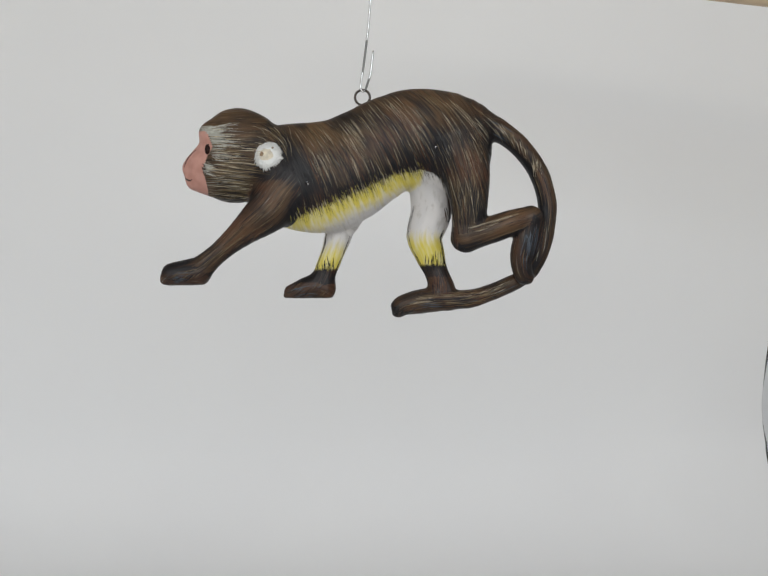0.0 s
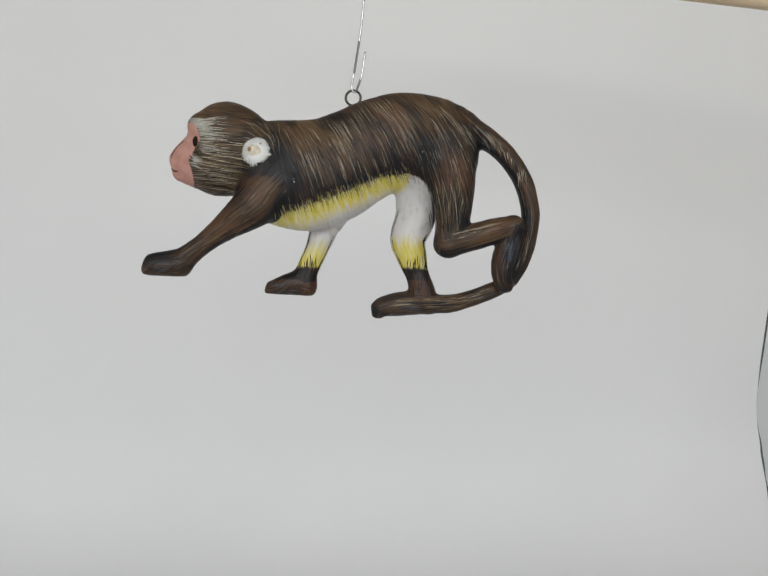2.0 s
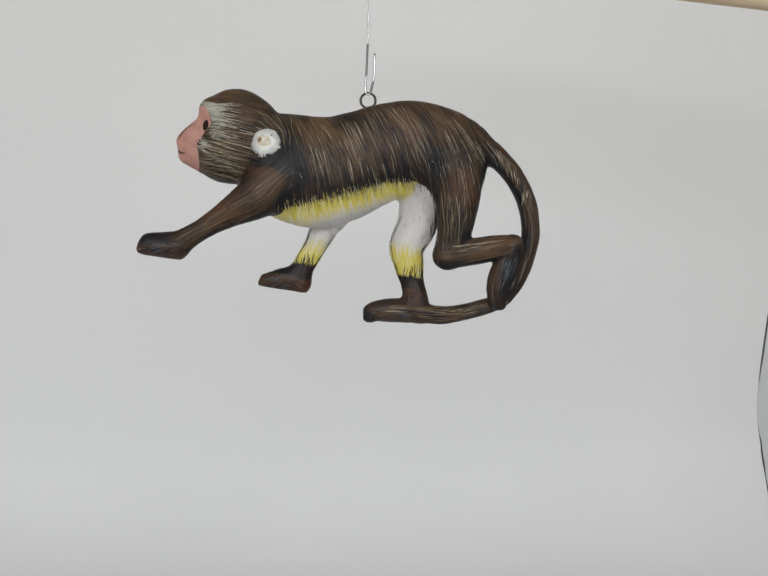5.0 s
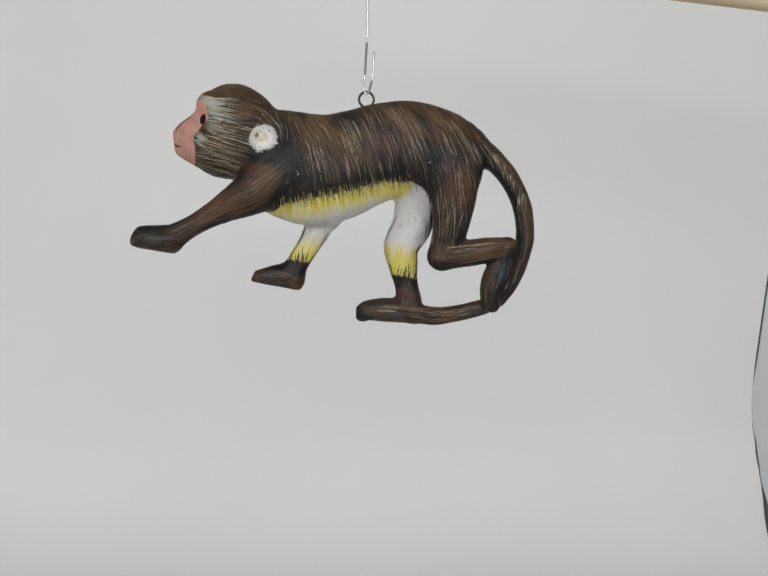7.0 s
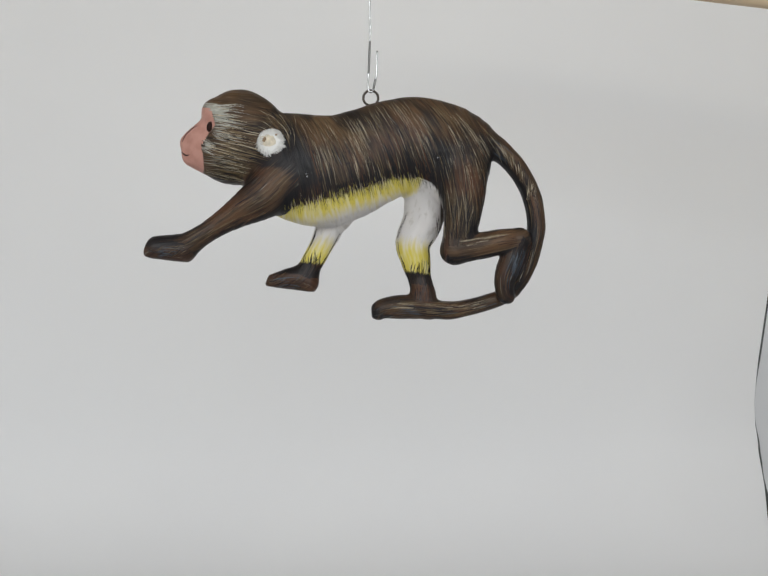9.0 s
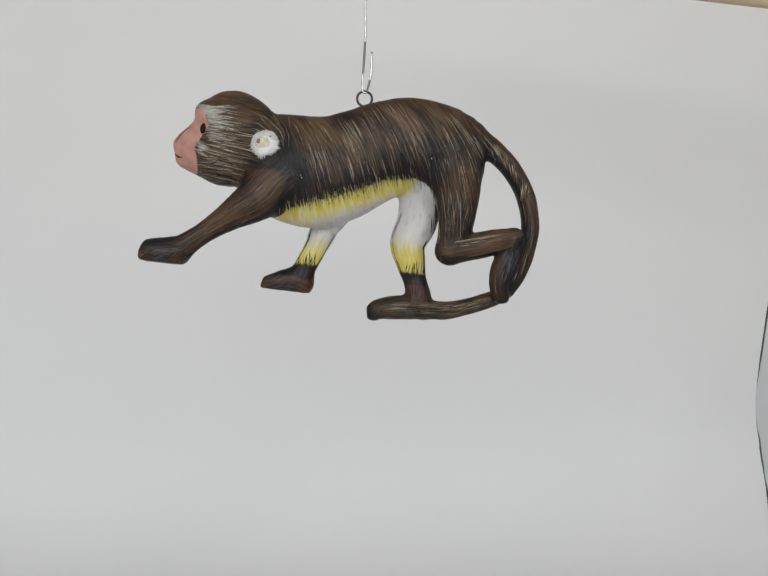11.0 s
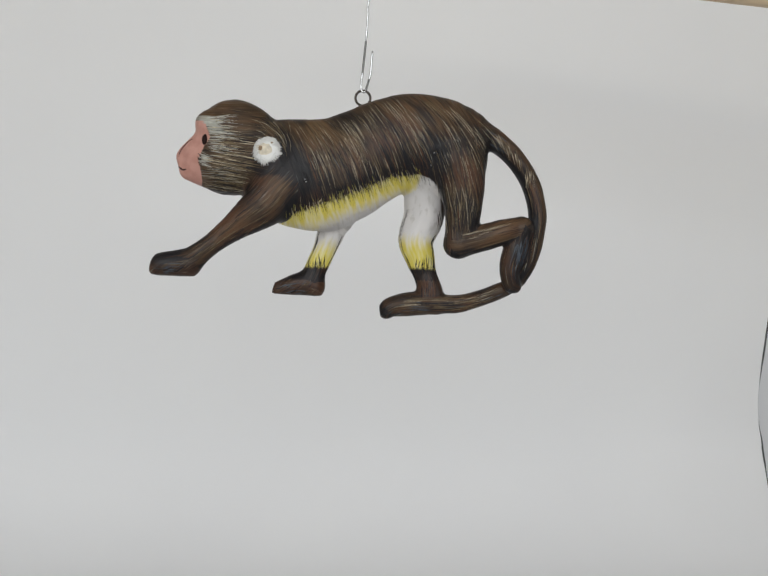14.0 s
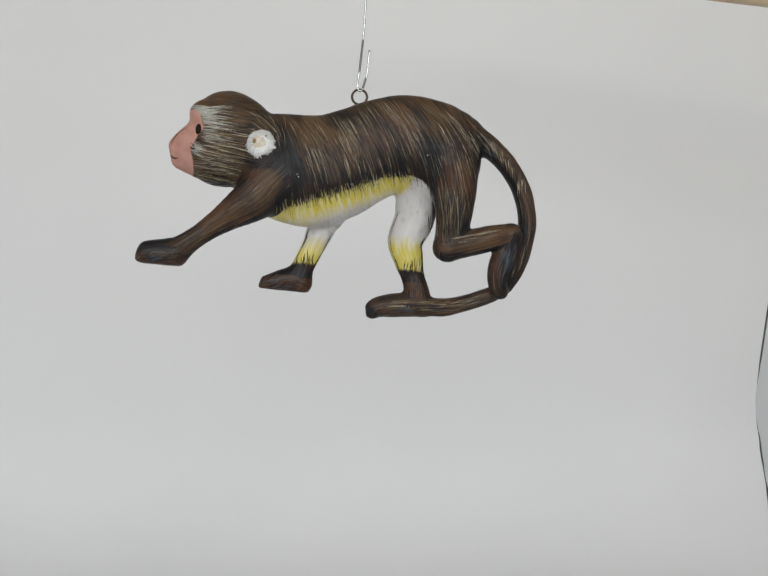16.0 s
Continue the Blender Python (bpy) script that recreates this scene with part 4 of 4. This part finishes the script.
ring = [(15.2 * UNIT * math.cos(a), 2.4 * UNIT * (i / 40 - 0.5), 15.2 * UNIT * math.sin(a)) for i, a in enumerate(turns)]
shank = [(26 * UNIT, -1.2 * UNIT, -40 * UNIT), (17 * UNIT, -1.2 * UNIT, -20 * UNIT)]
tube(bm, shank + ring, 2.5 * UNIT, 10)
part("screw_eye", bm, STEEL, figure, "small steel screw eye in the back")


def hanging_wire():
    """A springy bright wire: long strand, narrow bend through the ring, short free end. Its origin is the ring's centre."""
    bm = bmesh.new()
    u = UNIT
    strand = [(1.5 * u, 0, h * u) for h in (352, 300, 250, 200, 165)] + [(1.2 * u, 0, 136 * u), (0.2 * u, 0, 114 * u), (-1.6 * u, 0, 80 * u)]
    strand += [(-3.2 * u, 0, 52 * u), (-4.6 * u, 0, 40 * u), (-5.2 * u, -1 * u, 28 * u), (-4.5 * u, -1 * u, 18 * u), (-1.5 * u, -1.5 * u, 12.2 * u), (2.5 * u, -1 * u, 12.4 * u), (5.5 * u, 0, 18 * u)]
    strand += [(8.5 * u, 0, 30 * u), (12 * u, 0, 45 * u), (13.5 * u, 0, 60 * u), (14 * u, 0, 80 * u), (15 * u, 0, 96 * u)]
    line = [tuple(p[:3]) for p in smooth_line(strand, 4)]
    tube(bm, line, 2.1 * u, 10)
    top = [(1.5 * u + 7 * u * math.sin(a), 0, (358 - 7 * math.cos(a)) * u) for a in (math.tau * i / 16 for i in range(16))]
    tube(bm, top, 2.0 * u, 8, True)
    hook = tagged(new("hanging_wire", finish(bm, "hanging_wire", CHROME)), "thin bright wire hook holding the monkey by its ring", "wire hook")
    # grey sleeves put the wire's dark reflections into its colour
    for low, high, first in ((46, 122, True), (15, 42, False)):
        darkened = [p for i, p in enumerate(line) if low * u < p[2] < high * u and (i < len(line) * 0.62) == first]
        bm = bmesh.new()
        tube(bm, darkened, [1.9 * u] + [2.25 * u] * (len(darkened) - 2) + [1.9 * u], 10)
        part("reflection_stretch", bm, WIRE_REFLECTION, hook, "grey sleeve standing in for a dark reflection on the wire")
    return hook


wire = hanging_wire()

FIGURE_ROWS = [  # seconds, x, y, z, swing, turn, nod, lean of the wire
    (0.00, -0.00938, -0.00000, 0.32134, -0.00, 0.29, -0.04, 4.24),
    (0.25, -0.00918, 0.00027, 0.32100, 0.47, 0.16, -0.26, 3.91),
    (0.50, -0.00726, 0.00054, 0.32058, 3.18, 0.50, -0.46, 2.10),
    (0.75, -0.00506, 0.00068, 0.32077, 6.75, 1.43, -0.26, 0.16),
    (1.00, -0.00400, 0.00082, 0.32105, 9.07, 2.21, -0.19, -0.74),
    (1.25, -0.00444, 0.00084, 0.32100, 9.51, 2.22, -0.04, -0.28),
    (1.50, -0.00669, 0.00086, 0.32104, 7.65, 1.73, 0.07, 1.74),
    (1.75, -0.00956, 0.00079, 0.32150, 4.79, 1.33, 0.33, 4.27),
    (2.00, -0.01138, 0.00071, 0.32190, 2.98, 1.05, 0.69, 5.87),
    (2.25, -0.01131, 0.00064, 0.32174, 2.67, 1.24, 0.85, 5.90),
    (2.50, -0.00943, 0.00057, 0.32149, 4.71, 1.91, 1.06, 4.31),
    (2.75, -0.00619, 0.00059, 0.32132, 7.40, 2.69, 0.83, 1.29),
    (3.00, -0.00388, 0.00061, 0.32124, 9.25, 3.40, 0.51, -0.93),
    (3.25, -0.00388, 0.00064, 0.32101, 9.45, 3.50, 0.34, -0.93),
    (3.50, -0.00569, 0.00066, 0.32090, 7.30, 3.11, 0.10, 0.73),
    (3.75, -0.00881, 0.00064, 0.32128, 4.41, 2.58, -0.06, 3.62),
    (4.00, -0.01123, 0.00062, 0.32159, 2.17, 2.10, -0.13, 5.84),
    (4.25, -0.01143, 0.00064, 0.32155, 1.66, 1.84, 0.06, 5.78),
    (4.50, -0.00985, 0.00065, 0.32137, 3.37, 2.02, 0.26, 3.93),
    (4.75, -0.00754, 0.00067, 0.32117, 6.40, 2.61, 0.41, 1.40),
    (5.00, -0.00586, 0.00069, 0.32106, 9.07, 3.21, 0.46, -0.50),
    (5.25, -0.00570, 0.00071, 0.32107, 9.81, 3.49, 0.41, -0.77),
    (5.50, -0.00710, 0.00073, 0.32120, 8.21, 3.30, 0.28, 0.69),
    (5.75, -0.00930, 0.00074, 0.32137, 5.22, 2.78, 0.18, 3.09),
    (6.00, -0.01102, 0.00076, 0.32153, 2.71, 2.20, 0.25, 5.12),
    (6.25, -0.01117, 0.00078, 0.32163, 2.27, 1.83, 0.56, 5.66),
    (6.50, -0.00951, 0.00080, 0.32157, 4.00, 1.94, 0.89, 4.37),
    (6.75, -0.00705, 0.00081, 0.32141, 7.28, 2.88, 0.65, 2.11),
    (7.00, -0.00494, 0.00082, 0.32129, 10.51, 3.87, 0.34, 0.14),
    (7.25, -0.00436, 0.00073, 0.32119, 11.00, 4.15, 0.36, -0.41),
    (7.50, -0.00574, 0.00064, 0.32119, 9.16, 3.99, 0.28, 0.82),
    (7.75, -0.00840, 0.00049, 0.32138, 5.74, 3.40, -0.05, 3.24),
    (8.00, -0.01088, 0.00035, 0.32153, 2.15, 2.75, -0.34, 5.51),
    (8.25, -0.01133, 0.00037, 0.32143, 0.89, 2.46, -0.15, 5.96),
    (8.50, -0.00987, 0.00040, 0.32121, 1.93, 2.60, 0.15, 4.64),
    (8.75, -0.00697, 0.00073, 0.32120, 4.50, 3.19, 0.13, 1.78),
    (9.00, -0.00422, 0.00105, 0.32123, 7.41, 3.86, 0.10, -1.09),
    (9.25, -0.00408, 0.00103, 0.32114, 9.19, 4.37, 0.18, -1.70),
    (9.50, -0.00628, 0.00100, 0.32117, 8.66, 4.49, 0.19, -0.38),
    (9.75, -0.00970, 0.00098, 0.32129, 6.14, 4.21, 0.10, 2.05),
    (10.00, -0.01287, 0.00096, 0.32141, 3.08, 3.77, 0.01, 4.40),
    (10.25, -0.01432, 0.00093, 0.32142, 1.16, 3.52, -0.02, 5.54),
    (10.50, -0.01329, 0.00091, 0.32132, 1.44, 3.67, 0.07, 4.88),
    (10.75, -0.01033, 0.00089, 0.32115, 3.79, 4.17, 0.23, 2.78),
    (11.00, -0.00687, 0.00086, 0.32095, 6.99, 4.80, 0.40, 0.33),
    (11.25, -0.00460, 0.00084, 0.32083, 9.40, 5.23, 0.47, -1.09),
    (11.50, -0.00471, 0.00082, 0.32083, 9.60, 5.30, 0.46, -0.64),
    (11.75, -0.00695, 0.00071, 0.32107, 7.22, 4.72, 0.12, 1.51),
    (12.00, -0.00967, 0.00061, 0.32130, 3.92, 3.99, -0.24, 4.06),
    (12.25, -0.01144, 0.00058, 0.32146, 1.68, 3.72, 0.09, 5.82),
    (12.50, -0.01130, 0.00055, 0.32149, 1.48, 3.81, 0.53, 5.84),
    (12.75, -0.00916, 0.00068, 0.32123, 3.34, 4.22, 0.38, 3.88),
    (13.00, -0.00645, 0.00081, 0.32097, 6.28, 4.81, 0.26, 1.39),
    (13.25, -0.00426, 0.00088, 0.32120, 8.29, 5.18, 0.73, -0.55),
    (13.50, -0.00400, 0.00095, 0.32156, 8.35, 5.20, 1.09, -0.80),
    (13.75, -0.00568, 0.00085, 0.32135, 6.34, 4.75, 0.83, 0.68),
    (14.00, -0.00812, 0.00075, 0.32113, 3.06, 4.11, 0.51, 2.81),
    (14.25, -0.01012, 0.00060, 0.32132, 0.54, 3.76, 0.47, 4.60),
    (14.50, -0.01023, 0.00045, 0.32138, -0.13, 3.73, 0.55, 4.74),
    (14.75, -0.00875, 0.00047, 0.32093, 1.42, 4.01, 0.18, 3.39),
    (15.00, -0.00636, 0.00049, 0.32047, 4.40, 4.50, -0.12, 1.28),
    (15.25, -0.00470, 0.00062, 0.32061, 7.19, 5.50, 0.22, -0.15),
    (15.50, -0.00487, 0.00075, 0.32087, 8.23, 6.19, 0.44, 0.00),
    (15.75, -0.00632, 0.00081, 0.32104, 7.87, 5.93, 0.35, 1.19),
    (16.00, -0.00884, 0.00087, 0.32121, 5.92, 5.42, 0.15, 3.29),
]


def motions():
    walk(figure, [(t, pose(x, y, z, 0, 0, turn) @ pose(0, 0, 0, nod) @ pose(0, 0, 0, 0, a)) for t, x, y, z, a, turn, nod, w in FIGURE_ROWS])
    walk(wire, [(t, pose(x, y, z, 0, w, 0)) for t, x, y, z, a, turn, nod, w in FIGURE_ROWS])


motions()
